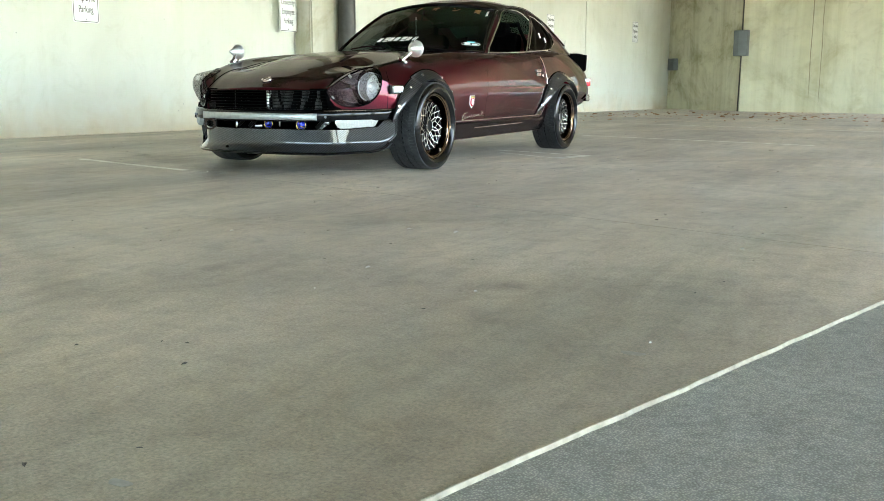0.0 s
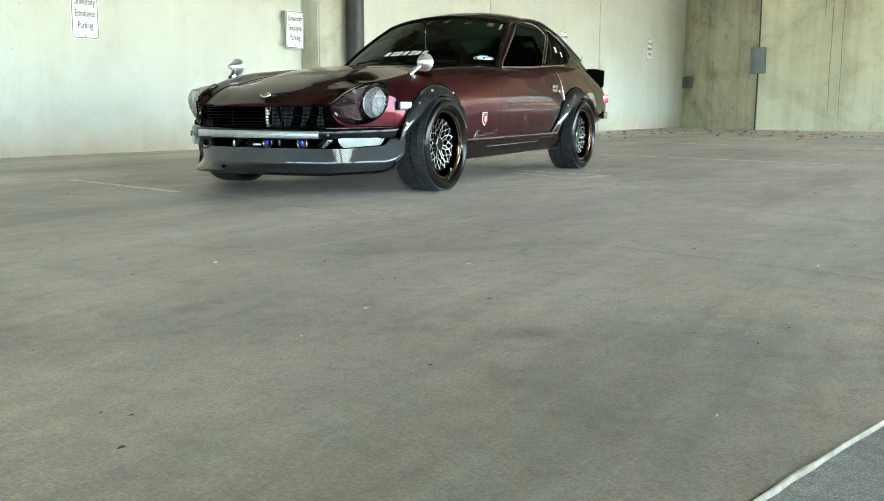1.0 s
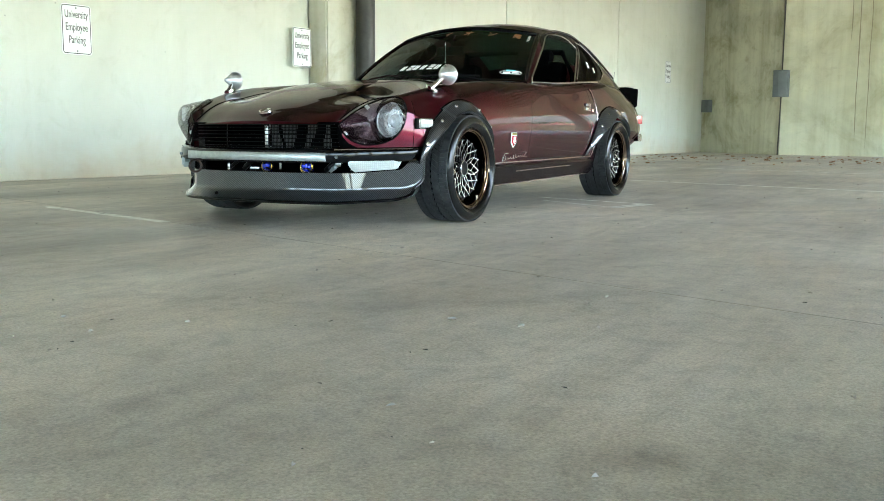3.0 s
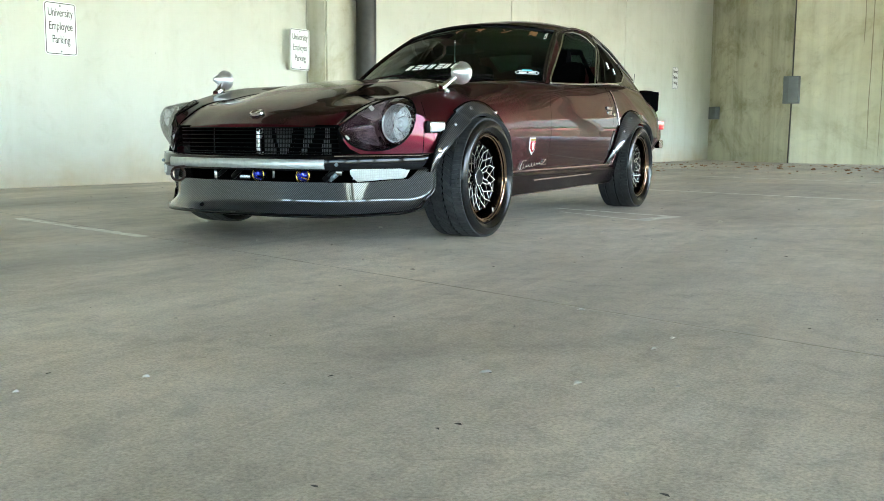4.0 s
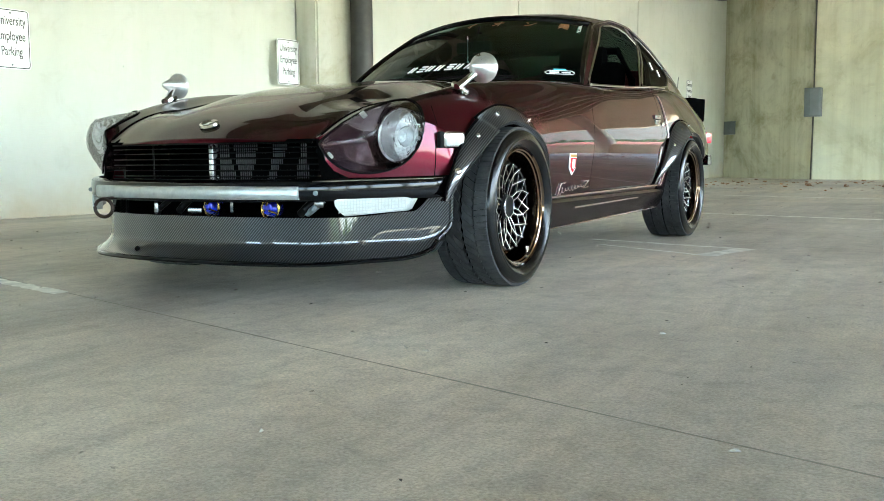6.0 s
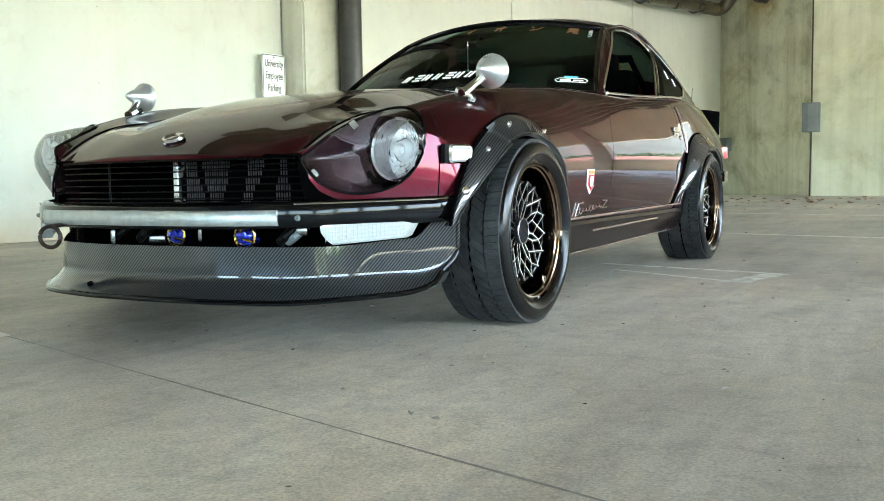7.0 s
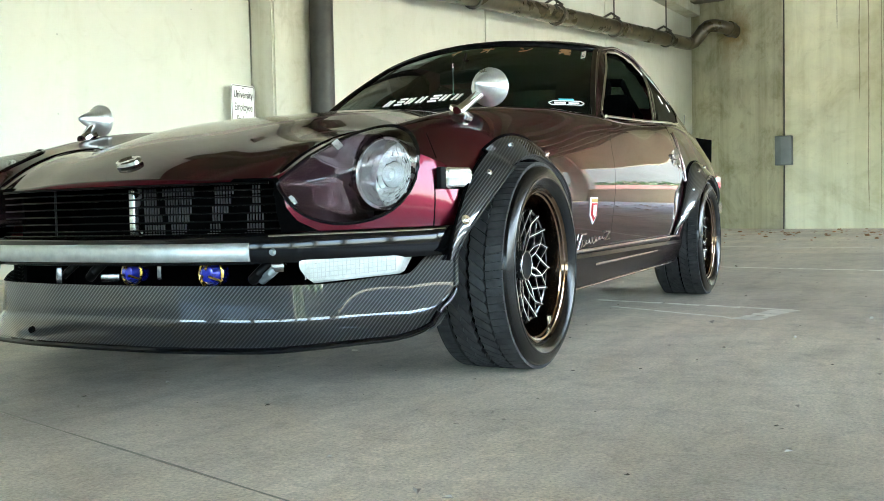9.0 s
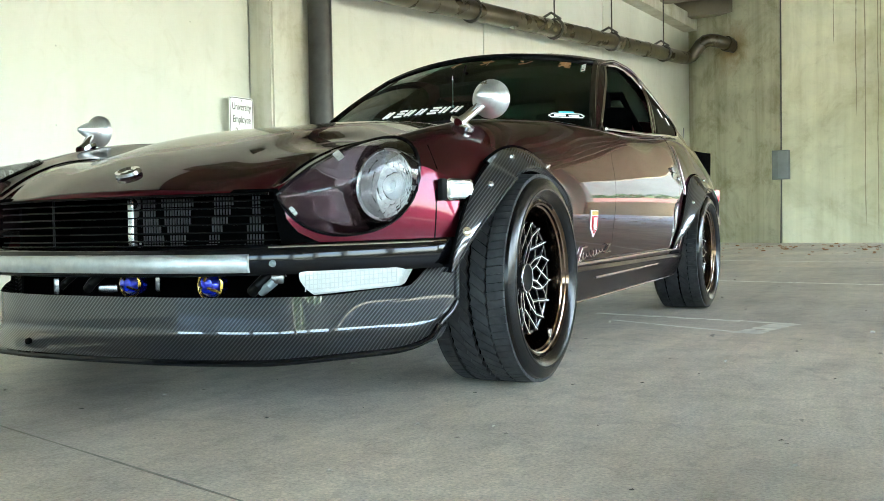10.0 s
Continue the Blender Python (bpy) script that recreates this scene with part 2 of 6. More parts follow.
M_SEAT = Shade("worn_black_vinyl", (0.006, 0.0062, 0.006), 0.6, spec=0.1).mat
M_CHROME = Shade("chrome", (0.75, 0.75, 0.75), 0.08, 1.0).mat
M_BRUSHED = worn("brushed_aluminium", (0.60, 0.60, 0.58), 0.34, 0.8, 0, 30, 0.12)
M_BLADE = worn("dull_silver", (0.40, 0.41, 0.39), 0.38, 0.7, 0, 30, 0.15)
M_ALU = worn("polished_aluminium", (0.66, 0.66, 0.64), 0.26, 1.0, 0, 40, 0.1)
M_BLACK = Shade("gloss_black", (0.003, 0.003, 0.0035), 0.09, spec=0.28).mat
M_MATT = Shade("matt_black", (0.006, 0.006, 0.006), 0.6, spec=0.08).mat
M_BLACKRED = Shade("black_maroon", (0.006, 0.0025, 0.003), 0.25, spec=0.2).mat
# near black, no gloss: shade of bay, cabin and underbody put into the colour
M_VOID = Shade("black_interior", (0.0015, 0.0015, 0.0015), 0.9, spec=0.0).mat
M_RUBBER, M_TREAD = rubber("tyre_rubber", 0.20, 0.6, 0.26), rubber("tread_rubber", 0.6, 6.0)
M_BRONZE = worn("bronze_rim", (0.13, 0.082, 0.047), 0.12, 1.0, 0.5, 60, 0.1)
M_SILVER = Shade("machined_edge", (0.8, 0.8, 0.8), 0.25, 1.0).mat
M_LENS = worn("white_lens", (0.46, 0.47, 0.435), 0.12, 0, 1.0, 90, 0.12)
M_RED = Shade("red_plastic", (0.55, 0.02, 0.03), 0.2, 0, 1.0).mat
M_WHITE = worn("white_enamel", (0.86, 0.86, 0.85), 0.35, 0, 0, 25, 0.04)
M_SIGNBLACK = worn("black_sign_ink", (0.02, 0.02, 0.02), 0.5)
M_BLUE = Shade("blue_enamel", (0.006, 0.02, 0.42), 0.15, 0.6, 1.0).mat
M_GOLD = Shade("gold_plating", (0.62, 0.45, 0.12), 0.2, 1.0).mat
M_STEEL = worn("galvanised_steel", (0.17, 0.19, 0.195), 0.45, 0.3, 0, 5, 0.15)
M_BOXLID = worn("grey_box_lid", (0.21, 0.232, 0.238), 0.4, 0.2, 0, 5, 0.12)
M_PIPE = worn("weathered_pipe", (0.062, 0.050, 0.026), 0.30, 0.1, 0, 6, 0.4)
M_DRAIN = worn("dark_drain_pipe", (0.034, 0.032, 0.028), 0.42, 0.2, 0, 6, 0.35)
M_JOINT = worn("pale_joint_sealant", (0.31, 0.275, 0.195), 0.8, 0, 0, 30, 0.3)
M_LINE = worn("worn_white_line", (0.74, 0.72, 0.65), 0.7, 0, 0, 12, 0.3)
M_CRACK = worn("dirt_in_joint", (0.07, 0.066, 0.055), 0.9)
M_RUN = worn("dark_water_run", (0.34, 0.31, 0.20), 0.8, 0, 0, 6, 0.3)
M_SAW = worn("dark_joint_strip", (0.25, 0.24, 0.20), 0.9)
M_LEAF = worn("dry_leaf", (0.30, 0.16, 0.08), 0.8, 0, 0, 5, 0.5)
M_CHIP = worn("pale_litter", (0.42, 0.39, 0.33), 0.7, 0, 0, 9, 0.3)
M_CYAN = Shade("cyan_vinyl", (0.1, 0.55, 0.62), 0.4).mat
M_ORANGE = Shade("faded_orange_vinyl", (0.21, 0.10, 0.035), 0.5).mat
M_GREEN = worn("foliage", (0.06, 0.10, 0.025), 0.7, 0, 0, 3, 0.5)


# ---------------------------------------------------------------- mesh helpers
def finish(bm, name, material, sharp=40):
    bmesh.ops.remove_doubles(bm, verts=bm.verts, dist=1e-6)
    me = bpy.data.meshes.new(name)
    bm.to_mesh(me)
    bm.free()
    for m in (material if isinstance(material, (list, tuple)) else [material]):
        me.materials.append(m)
    if len(me.polygons):
        me.shade_smooth()
        me.set_sharp_from_angle(angle=radians(sharp))
    return me


ORIGIN = {}


def thing(name, place, label, category, group="", kind=""):
    ob = new(name)
    ob.location = place
    ob.empty_display_size = 0.2
    ORIGIN[ob.name] = Vector(place)
    return tagged(ob, label, category, group, kind)


def part(name, bm, material, parent, label="", sharp=40):
    """One mesh under a thing or part; the bmesh is in world coordinates."""
    base = ORIGIN[parent.name]
    bmesh.ops.translate(bm, verts=bm.verts, vec=-base)
    ob = new(name, finish(bm, name, material, sharp))
    ob.parent = parent
    ORIGIN[ob.name] = base
    return tagged(ob, label)


def solid(name, bm, material, label="", category="", kind="", group="", sharp=40):
    """A top-level mesh; its origin is at the middle of its base."""
    co = [v.co for v in bm.verts]
    base = Vector(((min(c.x for c in co) + max(c.x for c in co)) / 2, (min(c.y for c in co) + max(c.y for c in co)) / 2, min(c.z for c in co)))
    bmesh.ops.translate(bm, verts=bm.verts, vec=-base)
    ob = new(name, finish(bm, name, material, sharp))
    ob.location = base
    ORIGIN[ob.name] = base
    return tagged(ob, label, category, group, kind)


def grid(bm, rows, closed=False, skip=None):
    vs = [[bm.verts.new(p) for p in r] for r in rows]
    for i in range(len(vs) - 1):
        n = len(vs[i])
        for j in range(n if closed else n - 1):
            if skip and skip(i, j):
                continue
            q = [vs[i][j], vs[i][(j + 1) % n], vs[i + 1][(j + 1) % n], vs[i + 1][j]]
            try:
                bm.faces.new(q)
            except ValueError:
                pass
    return vs


def box(bm, centre, size, turn=0.0, bevel=0.0, matrix=None):
    m = Matrix.Translation(centre) @ Matrix.Rotation(turn, 4, "Z") @ (matrix or Matrix.Identity(4)) @ Matrix.Diagonal((*size, 1))
    r = bmesh.ops.create_cube(bm, size=1, matrix=m)
    if bevel:
        vs = set(r["verts"])
        es = [e for e in bm.edges if e.verts[0] in vs and e.verts[1] in vs]
        bmesh.ops.bevel(bm, geom=es, offset=bevel, segments=2, affect="EDGES", profile=0.6)


def tube(bm, pts, r, n=8, closed=False, flat=1.0, caps=True):
    """A round bar along a line of points. r may be a list."""
    pts = [Vector(p) for p in pts]
    k = len(pts)
    rows = []
    up = Vector((0, 0, 1))
    for i, p in enumerate(pts):
        a, b = (pts[(i - 1) % k], pts[(i + 1) % k]) if closed else (pts[max(0, i - 1)], pts[min(k - 1, i + 1)])
        d = (b - a).normalized()
        if abs(d.z) > 0.95:
            side = d.cross(Vector((0, 1, 0))).normalized()
        else:
            side = d.cross(up).normalized()
        nrm = side.cross(d)
        rr = r[i] if isinstance(r, (list, tuple)) else r
        rows.append([p + side * (rr * math.cos(2 * math.pi * j / n)) + nrm * (rr * flat * math.sin(2 * math.pi * j / n)) for j in range(n)])
    if closed:
        rows.append(rows[0])
    vs = grid(bm, rows, closed=True)
    if caps and not closed:
        for row in (vs[0], vs[-1]):
            try:
                bm.faces.new(row)
            except ValueError:
                pass


def lathe(bm, profile, n=64, axis="X", centre=(0, 0, 0)):
    """profile: (radius, along) pairs turned round an axis through centre."""
    rows = []
    for r, a in profile:
        row = []
        for j in range(n):
            c, s = r * math.cos(2 * math.pi * j / n), r * math.sin(2 * math.pi * j / n)
            p = {"X": (a, c, s), "Y": (c, a, s), "Z": (c, s, a)}[axis]
            row.append(Vector(p) + Vector(centre))
        rows.append(row)
    grid(bm, rows, closed=True)


def slab(bm, poly, z0, z1):
    """A prism on a plan polygon."""
    lo = [bm.verts.new((x, y, z0)) for x, y in poly]
    hi = [bm.verts.new((x, y, z1)) for x, y in poly]
    bm.faces.new(lo[::-1])
    bm.faces.new(hi)
    for i in range(len(poly)):
        j = (i + 1) % len(poly)
        bm.faces.new((lo[i], lo[j], hi[j], hi[i]))


def in_poly(p, poly):
    hit = False
    for (x1, y1), (x2, y2) in zip(poly, poly[1:] + poly[:1]):
        if (y1 > p[1]) != (y2 > p[1]) and p[0] < (x2 - x1) * (p[1] - y1) / (y2 - y1) + x1:
            hit = not hit
    return hit


def split(bm, poly, axes, keep):
    """Cuts the surface along a polygon seen down the third axis; returns (inside, outside)."""
    a, b = axes
    for (x1, y1), (x2, y2) in zip(poly, poly[1:] + poly[:1]):
        lo, hi = (min(x1, x2) - 0.004, min(y1, y2) - 0.004), (max(x1, x2) + 0.004, max(y1, y2) + 0.004)
        fs = []
        for f in bm.faces:
            us, ws = [v.co[a] for v in f.verts], [v.co[b] for v in f.verts]
            if max(us) > lo[0] and min(us) < hi[0] and max(ws) > lo[1] and min(ws) < hi[1] and keep(f.calc_center_median()):
                fs.append(f)
        co, no = Vector((0, 0, 0)), Vector((0, 0, 0))
        co[a], co[b] = x1, y1
        no[a], no[b] = y2 - y1, x1 - x2
        geom = list({v for f in fs for v in f.verts}) + list({e for f in fs for e in f.edges}) + fs
        bmesh.ops.bisect_plane(bm, geom=geom, plane_co=co, plane_no=no.normalized(), dist=1e-5)
    inner = bm.copy()
    for m, want in ((inner, False), (bm, True)):
        dead = []
        for f in m.faces:
            c = f.calc_center_median()
            if (keep(c) and in_poly((c[a], c[b]), poly)) == want:
                dead.append(f)
        bmesh.ops.delete(m, geom=dead, context="FACES")
    return inner, bm


def bspline(ctrl, n):
    """A clamped cubic B-spline through n steps of a control polygon."""
    c = np.array(ctrl, float)
    m, k = len(c), 3
    knots = np.concatenate([np.zeros(k), np.linspace(0, 1, m - k + 1), np.ones(k)])
    out = []
    for u in np.linspace(0, 1 - 1e-9, n):
        i = np.searchsorted(knots, u, side="right") - 1
        d = [c[j + i - k].copy() for j in range(k + 1)]
        for r in range(1, k + 1):
            for j in range(k, r - 1, -1):
                den = knots[j + 1 + i - r] - knots[j + i - k]
                al = 0 if den == 0 else (u - knots[j + i - k]) / den
                d[j] = (1 - al) * d[j - 1] + al * d[j]
        out.append(d[k])
    return np.array(out)


def keyed(keys, sigma):
    """A smooth curve through keys (place, value): straight steps, then rounded."""
    ks = sorted(keys)
    x = np.arange(ks[0][0] - 0.6, ks[-1][0] + 0.6, 0.005)
    y = np.interp(x, [k[0] for k in ks], [k[1] for k in ks])
    g = np.arange(-3 * sigma, 3 * sigma + 0.005, 0.005)
    w = np.exp(-0.5 * (g / sigma) ** 2)
    w /= w.sum()
    # end slopes go on past the ends
    s0 = (ks[1][1] - ks[0][1]) / (ks[1][0] - ks[0][0])
    s1 = (ks[-1][1] - ks[-2][1]) / (ks[-1][0] - ks[-2][0])
    y = np.where(x < ks[0][0], ks[0][1] + s0 * (x - ks[0][0]), y)
    y = np.where(x > ks[-1][0], ks[-1][1] + s1 * (x - ks[-1][0]), y)
    ys = np.convolve(np.pad(y, len(g) // 2, mode="edge"), w, mode="valid")[: len(x)]
    return lambda v: np.interp(v, x, ys)


def smooth01(v):
    v = min(1.0, max(0.0, v))
    return v * v * (3 - 2 * v)


# ---------------------------------------------------------------- the garage
WALL_0, ALONG, OUT = Vector((-4.35, 1.2, 0)), Vector((0.1108, 0.9938, 0)), Vector((0.9938, -0.1108, 0))
ROOF_Z = 5.0


def on_wall(s, off=0.0, z=0.0):
    return WALL_0 + ALONG * s + OUT * off + Vector((0, 0, z))


def plan(*sos):
    return [tuple(on_wall(s, o)[:2]) for s, o in sos]


EDGE_0, EDGE_DIR = Vector((3.30, -3.52, 0)), Vector((0.28, 0.96, 0)).normalized()


def edge_x(y):
    return EDGE_0.x + (y - EDGE_0.y) * EDGE_DIR.x / EDGE_DIR.y


def build_ground():
    bm = bmesh.new()
    slab(bm, [(-900, -900), (900, -900), (900, 900), (-900, 900)], -0.5, -0.006)
    solid("ground", bm, M_ASPHALT, "dark grey asphalt roadway", "asphalt", "structure")
    bm = bmesh.new()
    # two pours of the slab, with an open saw joint between them
    d = Vector((EDGE_DIR.y, -EDGE_DIR.x, 0))
    j0 = Vector((0.30, -1.105, 0))

    def joint(x, gap):
        return (x, j0.y + (x - j0.x) * d.y / d.x + gap)
    far_y, near_y = 20.0, -16.0
    xr = lambda y: edge_x(y) - 0.002
    # where the joint meets the edge
    ex = 3.709
    slab(bm, [joint(-9, 0.003), joint(ex, 0.003), (xr(far_y), far_y), (-9, far_y)], -0.1, 0.0)
    slab(bm, [(-9, near_y), (xr(near_y), near_y), joint(ex, -0.003), joint(-9, -0.003)], -0.1, 0.0)
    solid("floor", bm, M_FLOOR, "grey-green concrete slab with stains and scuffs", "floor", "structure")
    bm = bmesh.new()
    random.seed(4)
    rows = []
    for i in range(900):
        y = -15 + i * 0.0373
        c = Vector((edge_x(y) + 0.0035 * noise.noise(Vector((y * 3.1, 0, 0))) + 0.0018 * noise.noise(Vector((y * 17, 4, 0))), y, 0))
        w = max(0.0006, 0.0024 + 0.0022 * noise.noise(Vector((y * 7.3, 9, 0))) + random.uniform(-0.0009, 0.0013))
        rows.append([c + Vector((-w, 0, -0.05)), c + Vector((-w, 0, 0.001)), c + Vector((-w * 0.4, 0, 0.002 + random.uniform(0, 0.001))),
                     c + Vector((w * 0.5, 0, 0.0015)), c + Vector((w, 0, -0.008))])
    grid(bm, rows)
    solid("trim_joint", bm, M_JOINT, "pale sealant strip along the slab edge", "joint", "structure")
    # flat dark strip on the floor, standing in for the open joint's dark line
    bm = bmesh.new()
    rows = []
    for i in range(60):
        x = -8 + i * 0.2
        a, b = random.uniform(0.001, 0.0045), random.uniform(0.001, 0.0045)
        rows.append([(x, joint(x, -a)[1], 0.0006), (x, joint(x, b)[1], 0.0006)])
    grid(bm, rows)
    solid("trim_saw_line", bm, M_SAW, "dark strip laid over the open saw joint", "joint", "structure")


def build_outside():
    """Sunlit pavement and a hedge beyond the open side of the garage."""
    bm = bmesh.new()
    slab(bm, [(12.4, -40), (30, -40), (30, 50), (-30, 50), (-30, 22), (12.4, 22)], -0.3, 0.02)
    solid("pavement", bm, M_PAVE, "sunlit pale concrete pavement outside", "pavement", "structure")
    # unseen wall, added so that the paint picks up red reflections
    bm = bmesh.new()
    slab(bm, [(21.0, 9), (21.3, 9), (21.3, 40), (21.0, 40)], 0.0, 1.75)
    slab(bm, [(-20.0, 40), (21.3, 40), (21.3, 40.3), (-20.0, 40.3)], 0.0, 2.2)
    solid("red_backdrop_wall", bm, M_BRICKS, "reddish wall outside in the sun, added for red in reflections", "wall", "structure")
    # plain pale block, unseen, added behind the hedge to replace bright sky in reflections
    block = thing("backdrop_block", (5.0, 56.0, 0.0), "plain cream block beyond the hedge, added for paint reflections", "building")
    bm = bmesh.new()
    box(bm, (5.0, 56.0, 5.5), (70.0, 8.0, 11.0), 0, 0.1)
    part("wall", bm, M_CREAM, block)
    bm = bmesh.new()
    random.seed(11)
    for i in range(9000):
        if i % 2:
            y, x = random.uniform(-40, 46), 22.5 + random.uniform(0, 2.8)
        else:
            y, x = 44 + random.uniform(0, 2.2), random.uniform(-20, 24)
        z = random.uniform(0.0, 1.0) ** 0.8 * ((3.0 if y > 11 else 1.8) + 1.2 * noise.noise(Vector((y * 0.2, 0, 3))))
        r = random.uniform(0.2, 0.45)
        m = Matrix.Translation((x, y, z)) @ Euler((random.random() * 6, random.random() * 6, 0)).to_matrix().to_4x4() @ Matrix.Diagonal((r, r * 0.6, r * 0.25, 1))
        bmesh.ops.create_icosphere(bm, subdivisions=1, radius=1.0, matrix=m) if i < 1200 else bm.faces.new([bm.verts.new(m @ Vector(p)) for p in ((-1, 0, 0), (0, -0.6, 0.2), (1, 0, 0), (0, 0.6, 0.2))])
    solid("hedge", bm, M_GREEN, "green clipped hedge outside the garage", "hedge", "stuff")


def build_walls():
    # the long pale wall, panel by panel
    edges = [-14.0, -5.0, 3.72, 8.18, 12.27, 17.12]
    bm = bmesh.new()
    slab(bm, plan((-14, -0.32), (17.4, -0.32), (17.4, -0.06), (-14, -0.06)), -0.05, ROOF_Z)
    w = solid("wall_1", bm, M_CRACK, "long pale concrete wall of precast panels", "wall", "structure")
    for a, b in zip(edges[:-1], edges[1:]):
        bm = bmesh.new()
        slab(bm, plan((a + 0.012, -0.2), (b - 0.012, -0.2), (b - 0.012, 0.0), (a + 0.012, 0.0)), 0.0, ROOF_Z)
        bmesh.ops.bevel(bm, geom=[e for e in bm.edges], offset=0.006, segments=1, affect="EDGES")
        part("panel", bm, M_WALL, w)
    # pilaster
    bm = bmesh.new()
    slab(bm, plan((3.70, 0.002), (4.32, 0.002), (4.32, 0.30), (3.70, 0.30)), 0.0, ROOF_Z)
    bmesh.ops.bevel(bm, geom=[e for e in bm.edges if abs(e.verts[0].co.z - e.verts[1].co.z) > 1], offset=0.02, segments=2, affect="EDGES")
    solid("pilaster", bm, M_PILASTER, "stained concrete pilaster standing against the pale wall", "pilaster", "structure")
    # far end: a slanted panel, shade put into its colour, then the far wall
    c, s = Vector((-2.46, 17.98, 0)), Vector((-0.44, 16.20, 0))
    n = Vector((s.y - c.y, c.x - s.x, 0)).normalized() * -0.25
    bm = bmesh.new()
    slab(bm, [(c.x - 0.453, c.y + 0.399), (s.x - 0.015, s.y + 0.013), (s.x + n.x, s.y + n.y), (c.x - 0.453 + n.x, c.y + 0.399 + n.y)], 0, ROOF_Z)
    solid("wall_2", bm, M_WALL_DARK, "stained concrete panel at the far corner, shade put into its colour", "wall", "structure")
    f = Vector((0.994, -0.11, 0))
    bm = bmesh.new()
    e = s + f * 3.9
    slab(bm, [(s.x + 0.03, s.y), (e.x, e.y), (e.x, e.y + 0.25), (s.x + 0.03, s.y + 0.25)], 0, ROOF_Z)
    solid("wall_3", bm, M_WALL_FAR, "far concrete wall with rust streaks", "wall", "structure")
    # water runs down the far wall
    random.seed(31)
    for k, top, foot, w in ((1.32, 4.99, 2.25, 0.010), (1.47, 4.99, 0.30, 0.012), (1.68, 4.99, 0.15, 0.010), (1.72, 4.99, 3.1, 0.009), (0.95, 4.99, 3.6, 0.008)):
        bm = bmesh.new()
        rows = []
        for i in range(61):
            z = top + (foot - top) * i / 60
            p = s + f * (k + 0.012 * noise.noise(Vector((k * 9, z * 1.3, 0)))) + Vector((-0.11, -0.994, 0)) * 0.004
            ww = w * (0.6 + 0.5 * random.random()) * (1 if i < 55 else (60 - i) / 6 + 0.1)
            rows.append([p + f * -ww + Vector((0, 0, z)), p + f * ww + Vector((0, 0, z))])
        grid(bm, rows)
        solid("trim_run", bm, M_RUN, "dark water run down the far wall", "stain", "structure")
    bm = bmesh.new()
    slab(bm, [(s.x - 0.1, s.y + 0.14), (s.x + 0.1, s.y + 0.14), (s.x + 0.1, s.y + 0.5), (s.x - 0.1, s.y + 0.5)], 0, ROOF_Z)
    solid("wall_4", bm, M_CRACK, "dark recess behind the open wall joint", "wall", "structure")
    # ceiling with ribs
    bm = bmesh.new()
    slab(bm, [(-8.0, -16.4), (12.4, -16.4), (12.4, 20), (-8.0, 20)], ROOF_Z, ROOF_Z + 0.3)
    for i in range(21):
        y = -14.8 + i * 1.6
        box(bm, (2.9, y, ROOF_Z - 0.19), (18.0, 0.28, 0.42))
    # strip openings between parapet and lintel, with columns, on the open sides
    low = 0.95
    bm2 = bmesh.new()
    slab(bm2, [(-8.0, -16.3), (10.3, -16.3), (10.3, -16.0), (-8.0, -16.0)], 0, low)
    slab(bm2, [(-8.0, -16.3), (12.3, -16.3), (12.3, -16.0), (-8.0, -16.0)], 3.4, ROOF_Z)
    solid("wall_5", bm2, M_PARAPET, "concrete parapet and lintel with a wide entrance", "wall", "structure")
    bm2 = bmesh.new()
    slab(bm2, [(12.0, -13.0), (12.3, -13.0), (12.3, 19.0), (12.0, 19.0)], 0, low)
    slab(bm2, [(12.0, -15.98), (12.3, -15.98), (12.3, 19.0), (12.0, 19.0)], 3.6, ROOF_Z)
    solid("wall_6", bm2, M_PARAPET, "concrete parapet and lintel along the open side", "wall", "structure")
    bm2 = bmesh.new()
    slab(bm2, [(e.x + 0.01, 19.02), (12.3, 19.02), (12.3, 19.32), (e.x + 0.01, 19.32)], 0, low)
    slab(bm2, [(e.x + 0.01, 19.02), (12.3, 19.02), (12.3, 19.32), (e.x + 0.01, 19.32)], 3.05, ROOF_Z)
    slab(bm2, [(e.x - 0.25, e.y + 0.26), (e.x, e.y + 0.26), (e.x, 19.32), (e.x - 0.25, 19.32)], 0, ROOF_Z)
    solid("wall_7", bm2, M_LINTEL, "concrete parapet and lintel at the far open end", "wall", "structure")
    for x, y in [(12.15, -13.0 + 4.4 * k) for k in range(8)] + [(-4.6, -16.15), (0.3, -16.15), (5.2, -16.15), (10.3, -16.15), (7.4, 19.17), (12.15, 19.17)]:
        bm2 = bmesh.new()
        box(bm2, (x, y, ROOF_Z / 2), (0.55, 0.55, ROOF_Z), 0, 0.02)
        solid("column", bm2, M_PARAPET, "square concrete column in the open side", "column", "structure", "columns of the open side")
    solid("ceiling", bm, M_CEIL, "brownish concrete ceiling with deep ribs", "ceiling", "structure")


